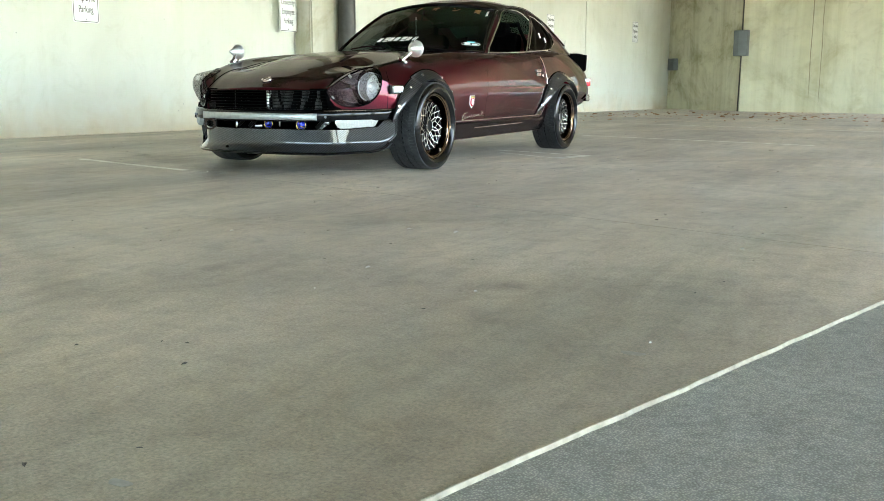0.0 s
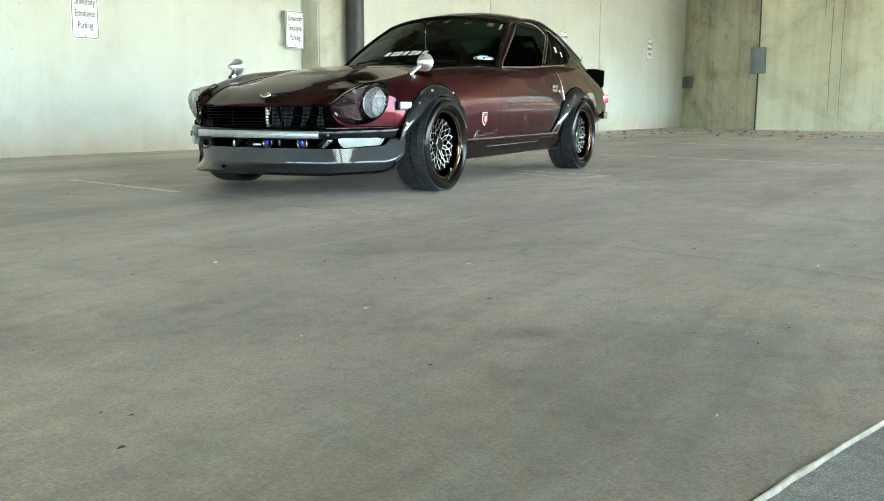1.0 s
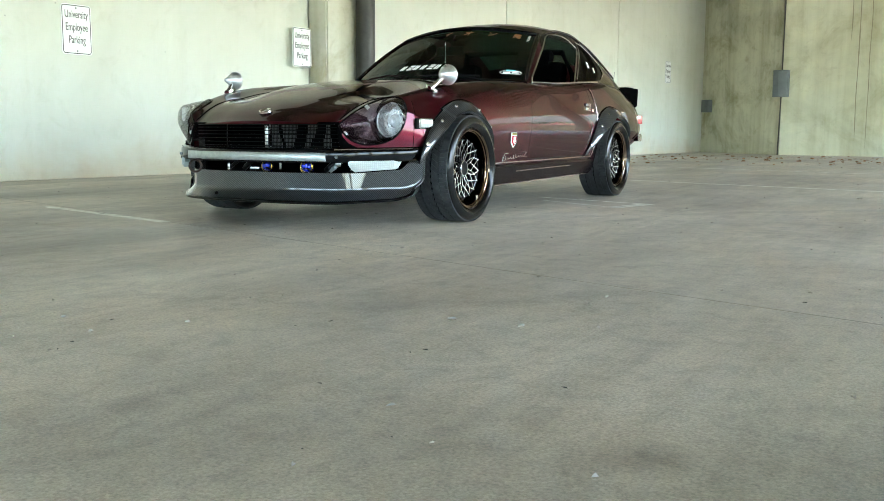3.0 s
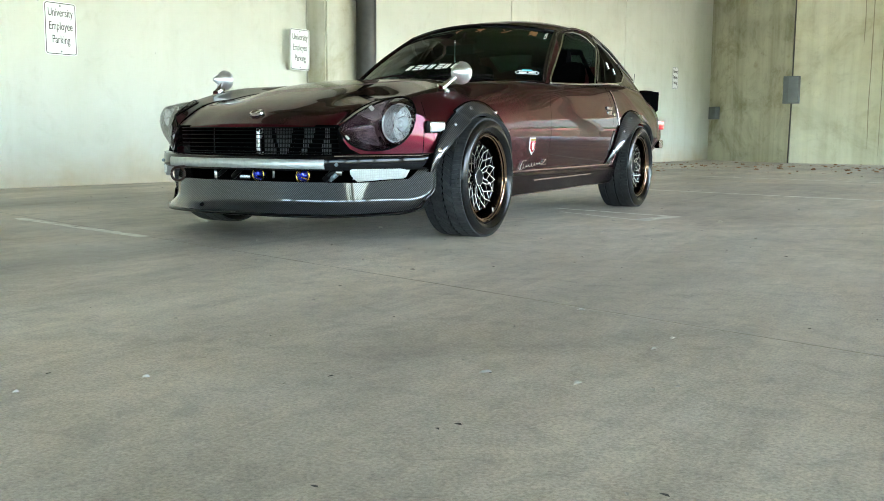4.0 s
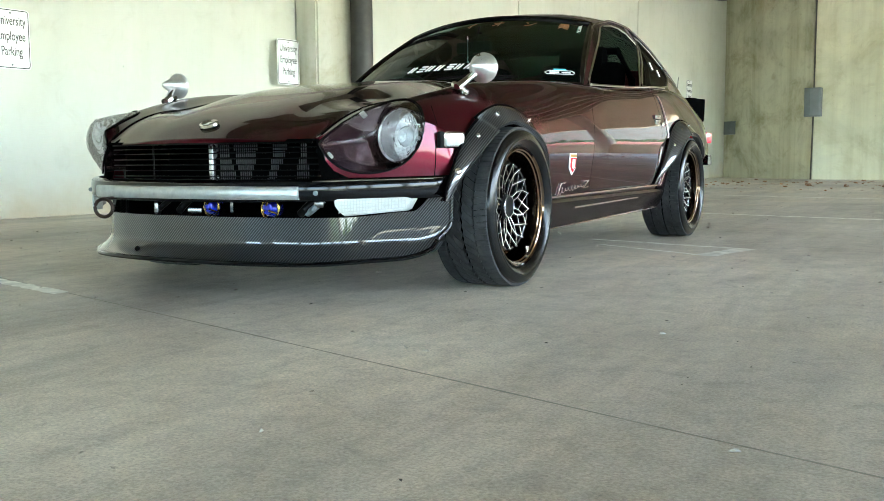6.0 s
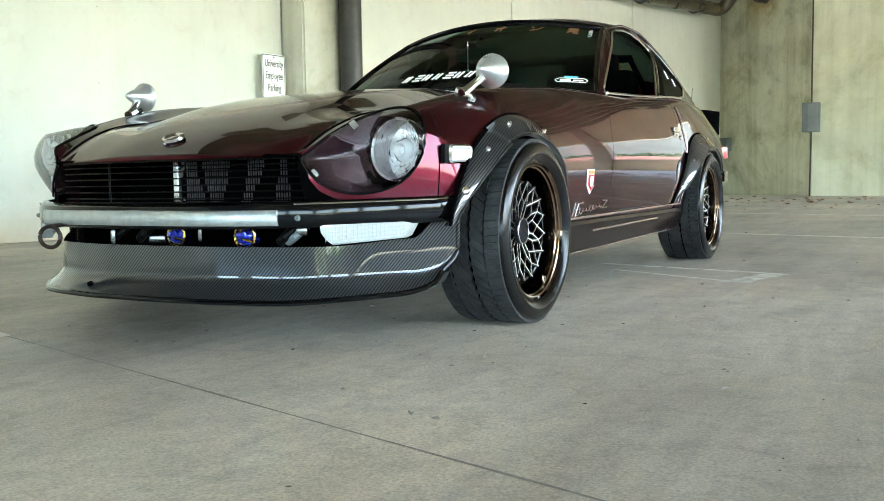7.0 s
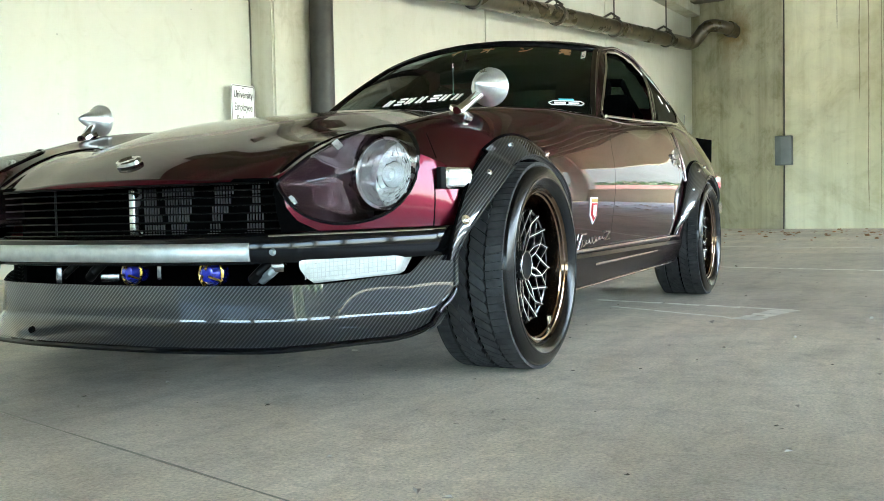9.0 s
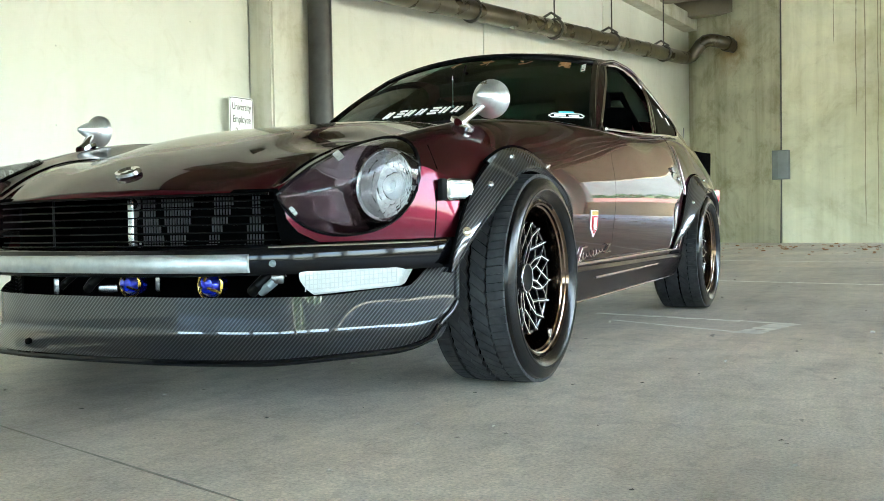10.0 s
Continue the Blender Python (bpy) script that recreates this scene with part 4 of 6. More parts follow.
def lamp_unit(sx, cover_bm):
    lamp = bmesh.new()
    # bucket behind the cover
    ring0 = [on_eye(x, z, -0.004, sx) for x, z in EYE_POLY]
    c = Vector((0.575 * sx, -0.34, 0.509))
    rows = []
    for v in np.linspace(0, 1, 9):
        rows.append([q.lerp(c + Vector((0.095 * math.cos(a), 0.0, 0.095 * math.sin(a))), v ** 0.8) for q, a in
                     zip(ring0, [math.atan2(z - 0.515, (x - 0.25) * sx) for x, z in EYE_POLY])])
    grid(lamp, rows, closed=True)
    head = part("headlight", lamp, M_DIM, CAR, "covered headlight in a smoked bucket", 60)
    bm = bmesh.new()
    aim = Matrix.Translation(Vector((0.575 * sx, -0.440, 0.509))) @ Matrix.Rotation(radians(-9) * sx, 4, "Z") @ Matrix.Rotation(radians(-6), 4, "X")
    prof = [(0.0, -0.022), (0.03, -0.020), (0.06, -0.013), (0.076, -0.004), (0.083, 0.0), (0.083, 0.02)]
    lathe(bm, prof, 48, "Y")
    bmesh.ops.transform(bm, matrix=aim, verts=bm.verts)
    part("lamp_glass", bm, M_COVER, head, "clear round lamp glass").visible_shadow = False
    bm = bmesh.new()
    lathe(bm, [(0.0, 0.034), (0.010, 0.031), (0.014, 0.020), (0.020, 0.016), (0.024, 0.020), (0.030, 0.030), (0.034, 0.040)], 32, "Y")
    random.seed(17)
    rings = (0.034, 0.045, 0.057, 0.069, 0.0835)
    for i, (r0, r1) in enumerate(zip(rings, rings[1:])):
        m = (14, 18, 24, 30)[i]
        for k in range(m):
            a0, a1 = 2 * math.pi * (k + 0.3 * i) / m, 2 * math.pi * (k + 1 + 0.3 * i) / m
            tip = random.uniform(-0.004, 0.004)
            q = []
            for r, a, e in ((r0, a0, -tip), (r1, a0, tip), (r1, a1, random.uniform(-0.003, 0.003)), (r0, a1, 0.0)):
                q.append(bm.verts.new((r * math.cos(a), 0.034 - 0.72 * (r - 0.034) + e, r * math.sin(a))))
            mid = bm.verts.new(((r0 + r1) / 2 * math.cos((a0 + a1) / 2), 0.034 - 0.72 * ((r0 + r1) / 2 - 0.034) - 0.0035, (r0 + r1) / 2 * math.sin((a0 + a1) / 2)))
            for j in range(4):
                bm.faces.new((q[j], q[(j + 1) % 4], mid))
    bmesh.ops.transform(bm, matrix=aim, verts=bm.verts)
    part("reflector", bm, M_FACET, head, "faceted reflector, its brightness put into a white colour", 8)
    bm = bmesh.new()
    lathe(bm, [(0.081, -0.003), (0.084, -0.005), (0.086, -0.002), (0.086, 0.02), (0.083, 0.04)], 48, "Y")
    bmesh.ops.transform(bm, matrix=aim, verts=bm.verts)
    part("lamp_ring", bm, M_ALU, head, "dull metal lamp ring")
    away = Vector((0.45 * sx, -0.80, 0.38)).normalized()
    turn = Matrix.Rotation(EYE_TURN, 4, "Z") @ Matrix.Diagonal((sx, 1, 1, 1))
    for v in cover_bm.verts:
        q = turn @ v.co
        d = 1.0
        for (x1, z1), (x2, z2) in zip(EYE_POLY, EYE_POLY[1:] + EYE_POLY[:1]):
            ex, ez = x2 - x1, z2 - z1
            k = min(1, max(0, ((q.x - x1) * ex + (q.z - z1) * ez) / (ex * ex + ez * ez)))
            d = min(d, math.hypot(q.x - x1 - k * ex, q.z - z1 - k * ez))
        v.co += away * 0.058 * math.sin(math.pi / 2 * min(1, d / 0.10))
    part("cover", cover_bm, M_COVER, head, "clear teardrop cover", 60).visible_shadow = False
    bm = bmesh.new()
    tube(bm, [on_eye(x, z, 0.001, sx) for x, z in EYE_POLY], 0.004, 8, closed=True)
    part("cover_rim", bm, M_BLACK, head, "thin black cover rim")
    # clips in the white lens material: their glint is put into the colour
    for x, z, wide in ((0.078, 0.446, 0.009), (0.176, 0.566, 0.017)):
        bm = bmesh.new()
        q = on_eye(x, z, 0.004, sx)
        no = Vector((0.4 * sx, -0.8, 0.35)).normalized()
        m = Matrix.Translation(q) @ no.to_track_quat("Z", "Y").to_matrix().to_4x4()
        box(bm, (0, 0, 0), (wide, 0.022, 0.005), radians(40), 0.0015)
        lathe(bm, [(0.0, 0.006), (0.005, 0.005), (0.006, 0.001)], 10, "Z")
        bmesh.ops.transform(bm, matrix=m, verts=bm.verts)
        part("cover_clip", bm, M_LENS, head, "small clip, white glint put into its colour")


def flare(y0, front, sx):
    """A bolted carbon wheel arch: outer edge on the body, lip out over the tyre."""
    if front:
        keys = [(5, 0.405, 0.388, 0.006), (20, 0.376, 0.338, 0.026), (31, 0.362, 0.316, 0.044), (42, 0.354, 0.304, 0.056), (53, 0.341, 0.296, 0.064), (68, 0.336, 0.290, 0.070), (81, 0.338, 0.287, 0.072), (112, 0.358, 0.287, 0.068), (128, 0.351, 0.288, 0.060), (144, 0.343, 0.292, 0.048), (165, 0.342, 0.304, 0.030), (182, 0.340, 0.316, 0.012)]
    else:
        keys = [(3, 0.560, 0.545, 0.004), (9, 0.505, 0.470, 0.014), (15, 0.466, 0.425, 0.028), (25, 0.452, 0.395, 0.044), (36, 0.440, 0.362, 0.058), (50, 0.412, 0.325, 0.066), (62, 0.390, 0.308, 0.068), (91, 0.358, 0.296, 0.066), (120, 0.352, 0.297, 0.058), (150, 0.350, 0.303, 0.04), (180, 0.345, 0.318, 0.015)]
    ko = keyed([(a / 100, o) for a, o, i, x in keys], 0.05)
    ki = keyed([(a / 100, i) for a, o, i, x in keys], 0.05)
    kx = keyed([(a / 100, x) for a, o, i, x in keys], 0.05)
    bm = bmesh.new()
    rows = []
    for a in np.linspace(keys[0][0], keys[-1][0], 64):
        ca, sa = -math.cos(radians(a)), math.sin(radians(a))
        ro, ri, out = float(ko(a / 100)), float(ki(a / 100)), max(0.003, float(kx(a / 100)))
        foot, _ = on_side(y0 + ca * ro, max(0.358, HUB_Z + sa * ro) if front and a < 60 else HUB_Z + sa * ro, 0.003, sx)
        if front and a < 60:
            foot.x = sx * max(abs(foot.x), 0.757)
        row = []
        lip_x = (abs(foot.x) + out)
        for v in (0.0, 0.12, 0.3, 0.5, 0.7, 0.88, 1.0):
            r = ro + (ri - ro) * v
            x = abs(foot.x) + 0.006 * min(1, v / 0.12) + (out - 0.006) * (v ** 0.75)
            row.append(Vector((x * sx, y0 + ca * r, HUB_Z + sa * r)))
        row.append(Vector(((lip_x - 0.006) * sx, y0 + ca * (ri - 0.010), HUB_Z + sa * (ri - 0.010))))
        row.append(Vector(((lip_x - 0.035) * sx, y0 + ca * (ri - 0.008), HUB_Z + sa * (ri - 0.008))))
        rows.append(row)
    grid(bm, rows)
    bmesh.ops.recalc_face_normals(bm, faces=bm.faces)
    fl = part("fender_flare", bm, M_CARBON, CAR, "glossy bolted carbon-fibre fender flare", 50)
    bm = bmesh.new()
    tube(bm, [r[0] + Vector((0.001 * sx, 0, 0)) for r in rows], 0.0042, 6)
    part("gasket", bm, M_VOID, fl, "black rubber edging")
    bm = bmesh.new()
    tube(bm, [r[6] for r in rows], 0.0035, 8)
    part("rolled_lip", bm, M_CARBON, fl, "rolled glossy lip")
    for a in ((20, 45, 76, 116, 140, 163) if front else (12, 33, 58, 88, 120, 160)):
        ca, sa = -math.cos(radians(a)), math.sin(radians(a))
        f = 0.38
        ro, ri, out = float(ko(a / 100)), float(ki(a / 100)), float(kx(a / 100))
        r = ro + (ri - ro) * f
        foot, _ = on_side(y0 + ca * ro, max(0.358, HUB_Z + sa * ro), 0.003, sx)
        if front and a < 60:
            foot.x = sx * max(abs(foot.x), 0.757)
        p = Vector(((abs(foot.x) + 0.006 + (out - 0.006) * f ** 0.75) * sx, y0 + ca * r, HUB_Z + sa * r))
        bm = bmesh.new()
        big = 0.012 if a < 22 and front else 0.008
        n = Vector((sx, ca * 0.9, sa * 0.9)).normalized()
        lathe(bm, [(0.0, 0.010), (big * 0.45, 0.009), (big * 0.5, 0.004), (big * 0.9, 0.004), (big, 0.001), (big, -0.004)], 14, "Z")
        bmesh.ops.transform(bm, matrix=Matrix.Translation(p) @ n.to_track_quat("Z", "Y").to_matrix().to_4x4(), verts=bm.verts)
        part("bolt", bm, M_CHROME, fl, "small steel bolt")


def build_front():
    xs = np.linspace(-0.745, 0.745, 75)
    # bumper: dark wrap-round bar, with a bright centre blade on it
    bm = bmesh.new()
    prof = [(0.0, 0.306), (0.022, 0.306), (0.031, 0.313), (0.034, 0.325), (0.034, 0.350), (0.030, 0.364), (0.016, 0.373), (0.0, 0.373)]
    rows = []
    for x in xs:
        lift = 0.010 * (abs(x) / 0.745) ** 2
        rows.append([Vector((x, -0.792 - o + bow(x), z + lift)) for o, z in prof])
    grid(bm, rows)
    for r in (rows[0], rows[-1]):
        bm.faces.new([bm.verts.new(p) for p in r])
    bump = part("front_bumper", bm, M_BLACK, CAR, "slim gloss black wrap-round bumper bar")
    bm = bmesh.new()
    rows = []
    for x in np.linspace(-0.425, 0.425, 40):
        k = 0.004 * max(0, 1 - abs(x - 0.0) / 0.03)
        rows.append([Vector((x, -0.792 - o - k + bow(x), z)) for o, z in [(0.030, 0.316), (0.037, 0.316), (0.040, 0.322), (0.040, 0.350), (0.036, 0.355), (0.024, 0.357)]])
    grid(bm, rows)
    for r in (rows[0], rows[-1]):
        bm.faces.new([bm.verts.new(p) for p in r])
    part("centre_blade", bm, M_BLADE, bump, "dull silver centre blade")
    bm = bmesh.new()
    tube(bm, [Vector((x, -0.792 - 0.030 + bow(x), 0.366 + 0.010 * (x / 0.745) ** 2)) for x in np.linspace(0.46, 0.74, 30)], 0.0022, 6)
    part("bright_strip", bm, M_CHROME, bump)
    bm = bmesh.new()
    tube(bm, [Vector((-x, -0.792 - 0.030 + bow(x), 0.366 + 0.010 * (x / 0.745) ** 2)) for x in np.linspace(0.52, 0.74, 30)], 0.0022, 6)
    part("bright_strip", bm, M_CHROME, bump)
    for x in (-0.56, -0.585, -0.61, -0.635, 0.47):
        bm = bmesh.new()
        lathe(bm, [(0.0, -0.008), (0.006, -0.007), (0.008, 0.0)], 10, "Y", (x, -0.792 - 0.034 + bow(x), 0.335))
        part("bolt", bm, M_STEEL, bump, "small steel bolt")
    # air dam: flat across the front, turned back at the corners, hollow above a forward lip
    k_plan = keyed([(-0.2, bow(0.2)), (0.0, 0.0), (0.2, bow(0.2)), (0.36, bow(0.36)), (0.46, 0.074), (0.512, 0.115), (0.60, 0.206), (0.68, 0.290), (0.76, 0.392)], 0.032)
    bm = bmesh.new()
    rows = []
    for u in np.linspace(-1, 1, 141):
        a0 = abs(u)
        row = []
        for v in np.linspace(0, 1, 19):
            x = u * (0.733 - 0.018 * max(0.0, (v - 0.6) / 0.4) ** 2)
            a = abs(x)
            top = 0.258 + 0.014 * smooth01((a - 0.50) / 0.15) + 0.050 * smooth01((a - 0.652) / 0.045)
            k = min(1.0, max(0.0, (a0 - 0.885) / 0.115))
            low = 0.116 + 0.010 * smooth01((a - 0.42) / 0.25) + 0.052 * (1 - math.sqrt(max(0.0, 1 - k * k)))
            z = top + (low + 0.012 - top) * v
            f = smooth01((a - 0.56) / 0.18)
            crease = low + 0.012 + 0.050
            flow = max(0.0, (crease - z) / 0.050)
            lean = 0.042 + 0.044 * math.exp(-((a - 0.508) / 0.040) ** 2)
            o = -0.044 - lean * max(0.0, z - crease) + (0.055 - 0.028 * f) * flow ** 1.7
            row.append(Vector((x, -0.80 - o + float(k_plan(a)) * 1.02, z)))
        tip = row[-1]
        row.append(tip + Vector((0, -0.004, -0.006)))
        row.append(tip + Vector((0, 0.006, -0.013)))
        row.append(tip + Vector((0, 0.10 * (1 - smooth01((a0 - 0.7) / 0.3) * 0.6), -0.012)))
        rows.append(row)
    grid(bm, rows)
    dam_rows = rows
    bmesh.ops.recalc_face_normals(bm, faces=bm.faces)
    dam = part("air_dam", bm, M_CARBON, CAR, "deep glossy carbon-fibre air dam with a splitter lip", 50)
    bm = bmesh.new()
    tube(bm, [r[19] + Vector((0, 0.001, -0.001)) for r in dam_rows], 0.0075, 8)
    part("splitter_lip", bm, M_BLACK, dam, "rolled gloss black lower lip")
    # dam returns to the wheel openings, with a bright edge
    for sx in (1, -1):
        bm = bmesh.new()
        end = dam_rows[-1] if sx > 0 else dam_rows[0]
        tube(bm, [p + Vector((0.001 * sx, 0.001, 0)) for p in end[:20]], 0.0065, 10)
        part("dam_edge", bm, M_CARBON, dam, "rolled carbon edge")
        bm = bmesh.new()
        rows = []
        for p in end[:20]:
            rows.append([p + Vector((0.001 * sx, 0.002, 0)), p + Vector((-0.006 * sx, 0.02, 0)), p + Vector((-0.05 * sx, 0.04, 0))])
        grid(bm, rows)
        part("dam_return", bm, M_CARBON, dam)
        # black button: the dark of a hole in the dam put into its colour
        bm = bmesh.new()
        lathe(bm, [(0.0, -0.007), (0.007, -0.004), (0.009, 0.004)], 14, "Y", (-0.235, -0.777, 0.147))
        if sx > 0:
            part("dam_hole", bm, M_VOID, dam)
        else:
            bm.free()
        # turn lamp under the bumper
        bm = bmesh.new()
        rows = []
        for x in np.linspace(0.512, 0.681, 24):
            v = (x - 0.512) / 0.164
            zt, zb = 0.321 + 0.018 * v, 0.263 + 0.016 * v + 0.030 * max(0, 0.12 - v) / 0.12 + 0.03 * max(0, v - 0.93) / 0.07
            e = 0.004 * smooth01(min(v, 1 - v) / 0.06)
            rows.append([Vector((x * sx, -0.812 - o * 1.0 + bow(x) * 1.01, z)) for o, z in ((-0.03, zt), (e * 0.5, zt), (0.006 + e, zt - 0.004), (0.008 + e, (zt + zb) / 2), (0.006 + e, zb + 0.004), (e * 0.5, zb), (-0.03, zb))])
        grid(bm, rows)
        bm.faces.new([bm.verts.new(p) for p in rows[0]])
        bm.faces.new([bm.verts.new(p) for p in rows[-1]])
        lamp = part("turn_lamp", bm, M_LENS, CAR, "clear ribbed turn-signal lamp", 30)
        bm = bmesh.new()
        for i in range(22):
            x = 0.524 + i * 0.0068
            v = (x - 0.512) / 0.164
            tube(bm, [Vector((x * sx, -0.8235 + bow(x) * 1.01, 0.272 + 0.016 * v)), Vector((x * sx, -0.8235 + bow(x) * 1.01, 0.313 + 0.012 * v))], 0.0010, 5)
        for z0 in (0.276, 0.286, 0.296, 0.306):
            tube(bm, [Vector((x * sx, -0.8235 + bow(x) * 1.01, z0 + 0.014 * (x - 0.512) / 0.164)) for x in np.linspace(0.524, 0.666, 12)], 0.0009, 5)
        part("lens_rib", bm, M_RIB, lamp, "fine moulded rib pattern")
        # side marker
        bm = bmesh.new()
        a, _ = on_side(-0.425, 0.491, 0.004, sx)
        b, _ = on_side(-0.355, 0.492, 0.004, sx)
        turn = math.atan2(-(b.x - a.x), b.y - a.y)
        box(bm, a.lerp(b, 0.5) + Vector((0.006 * sx, 0, 0)), (0.018, 0.080, 0.038), turn, 0.008)
        mk = part("side_marker", bm, M_LENS, CAR, "clear side marker in a bright bezel")
        bm = bmesh.new()
        c = a.lerp(b, 0.5)
        rim = [c + Matrix.Rotation(turn, 3, "Z") @ Vector((0.008 * sx, yy, zz)) for yy, zz in rounded(0.086, 0.043, 0.010)]
        tube(bm, rim, 0.004, 6, closed=True)
        part("bezel", bm, M_CHROME, mk, "chrome bezel")
        bm = bmesh.new()
        box(bm, c + Matrix.Rotation(turn, 3, "Z") @ Vector((0.002 * sx, -0.052, 0)), (0.016, 0.018, 0.050), turn, 0.004)
        part("gasket", bm, M_MATT, mk)
    # grille bars
    gr = part("grille", frame_bm(), M_SLAT, CAR, "open black slatted grille")
    for i, z in enumerate((0.384, 0.402, 0.420, 0.438, 0.456, 0.472)):
        bm = bmesh.new()
        tube(bm, [Vector((x, -0.735 + bow(x) * 0.9, z)) for x in np.linspace(-0.44, 0.44, 30)], 0.0022, 6)
        part("bar", bm, M_SLAT, gr)
    # black sheets closing off the bay, its shade put into their colour
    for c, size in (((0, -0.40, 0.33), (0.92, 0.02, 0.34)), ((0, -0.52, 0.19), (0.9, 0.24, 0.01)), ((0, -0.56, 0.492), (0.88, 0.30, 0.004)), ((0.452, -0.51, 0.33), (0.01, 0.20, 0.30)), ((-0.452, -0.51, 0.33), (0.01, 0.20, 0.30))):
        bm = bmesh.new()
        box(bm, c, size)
        part("bay_panel", bm, M_VOID, CAR, "black sheet closing off the engine bay, shade put into its colour")
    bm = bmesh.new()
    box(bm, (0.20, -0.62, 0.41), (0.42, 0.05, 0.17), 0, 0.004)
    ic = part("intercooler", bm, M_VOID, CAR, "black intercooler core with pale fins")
    bm = bmesh.new()
    box(bm, (0.000, -0.655, 0.41), (0.020, 0.03, 0.15), 0, 0.004)
    part("end_tank", bm, M_ALU, ic, "bare aluminium end tank")
    random.seed(8)
    for row in range(7):
        bm = bmesh.new()
        z = 0.345 + row * 0.0215
        h = (z - 0.345) / 0.129
        spans = [(lo0 + (lo1 - lo0) * h, hi0 + (hi1 - hi0) * h) for lo0, hi0, lo1, hi1 in ((0.03, 0.22, 0.03, 0.12), (0.26, 0.33, 0.17, 0.43), (0.50, 0.56, 0.58, 0.72), (0.77, 0.94, 0.85, 0.90))]
        for i in range(46):
            x = 0.016 + i * 0.0084
            if any(a < (x - 0.01) / 0.40 < b for a, b in spans):
                box(bm, (x, -0.650, z), (0.0022, 0.004, 0.0185))
        tagged(part("cooling_core", bm, M_FIN, ic), kind="stuff")
    # horns and plumbing in the lower opening
    for x, s in ((0.275, 1.0), (0.035, 0.92)):
        bm = bmesh.new()
        lathe(bm, [(0.0, -0.030), (0.018, -0.027), (0.026, -0.016), (0.030, 0.0), (0.026, 0.02), (0.0, 0.022)], 28, "Y", (x, -0.70, 0.285))
        bmesh.ops.scale(bm, vec=(s, 1, s), verts=bm.verts, space=Matrix.Translation((-x, 0.70, -0.285)))
        hn = part("horn", bm, M_BLUE, CAR, "bright blue horn with gold ring")
        bm = bmesh.new()
        tube(bm, [Vector((x + 0.033 * s * math.cos(a), -0.712, 0.285 + 0.033 * s * math.sin(a))) for a in np.linspace(0, 2 * math.pi, 28)[:-1]], 0.0035, 6, closed=True)
        for a in (90, 210, 330):
            tube(bm, [(x + 0.010 * math.cos(radians(a)), -0.732, 0.285 + 0.010 * math.sin(radians(a))), (x + 0.033 * s * math.cos(radians(a)), -0.712, 0.285 + 0.033 * s * math.sin(radians(a)))], 0.003, 6)
        part("horn_ring", bm, M_GOLD, hn, "gold ring with three spokes")
    for x, r, l in ((0.40, 0.013, 0.05), (0.43, 0.010, 0.06), (-0.10, 0.012, 0.05), (-0.19, 0.009, 0.06)):
        bm = bmesh.new()
        tube(bm, [(x - l * 0.5, -0.69, 0.27), (x, -0.70, 0.285), (x + l * 0.4, -0.68, 0.312)], r, 10)
        part("hose_fitting", bm, M_STEEL if x == 0.43 else M_SLAT, CAR, "hose with a metal fitting")
    for x, y, z, size in ((-0.215, -0.70, 0.275, (0.016, 0.02, 0.045)), (-0.07, -0.67, 0.27, (0.05, 0.03, 0.02)), (0.105, -0.69, 0.292, (0.012, 0.02, 0.050)), (0.445, -0.685, 0.300, (0.030, 0.03, 0.022))):
        bm = bmesh.new()
        box(bm, (x, y, z), size, radians(18), 0.004)
        part("bracket", bm, M_GUTTER, CAR, "small dark metal bracket")
    # tow hook ring
    bm = bmesh.new()
    tube(bm, [Vector((-0.300 + 0.029 * math.cos(a), -0.850 + 0.01 * math.cos(a), 0.283 + 0.029 * math.sin(a))) for a in np.linspace(0, 2 * math.pi, 32)[:-1]], 0.006, 8, closed=True)
    tube(bm, [(-0.300, -0.845, 0.313), (-0.300, -0.60, 0.32)], 0.006, 8)
    part("tow_hook", bm, M_TOW, CAR, "dark bronze tow ring")
    # hood badge
    p, no = on_top(0.0, -0.672, 0.002)
    bm = bmesh.new()
    lathe(bm, [(0.0, 0.007), (0.020, 0.006), (0.026, 0.010), (0.034, 0.008), (0.036, 0.0)], 32, "Z")
    bmesh.ops.scale(bm, vec=(1, 0.75, 1), verts=bm.verts)
    bmesh.ops.transform(bm, matrix=Matrix.Translation(p) @ no.to_track_quat("Z", "Y").to_matrix().to_4x4(), verts=bm.verts)
    part("hood_badge", bm, M_CHROME, CAR, "oval chrome hood badge")


def frame_bm():
    bm = bmesh.new()
    xs = list(np.linspace(-0.425, 0.425, 30))
    for z in (0.373, 0.486):
        tube(bm, [Vector((x, -0.752 + bow(x), z)) for x in xs], 0.003, 6)
    tube(bm, [(-0.225, -0.70, 0.373), (-0.225, -0.70, 0.486)], 0.003, 6)
    return bm


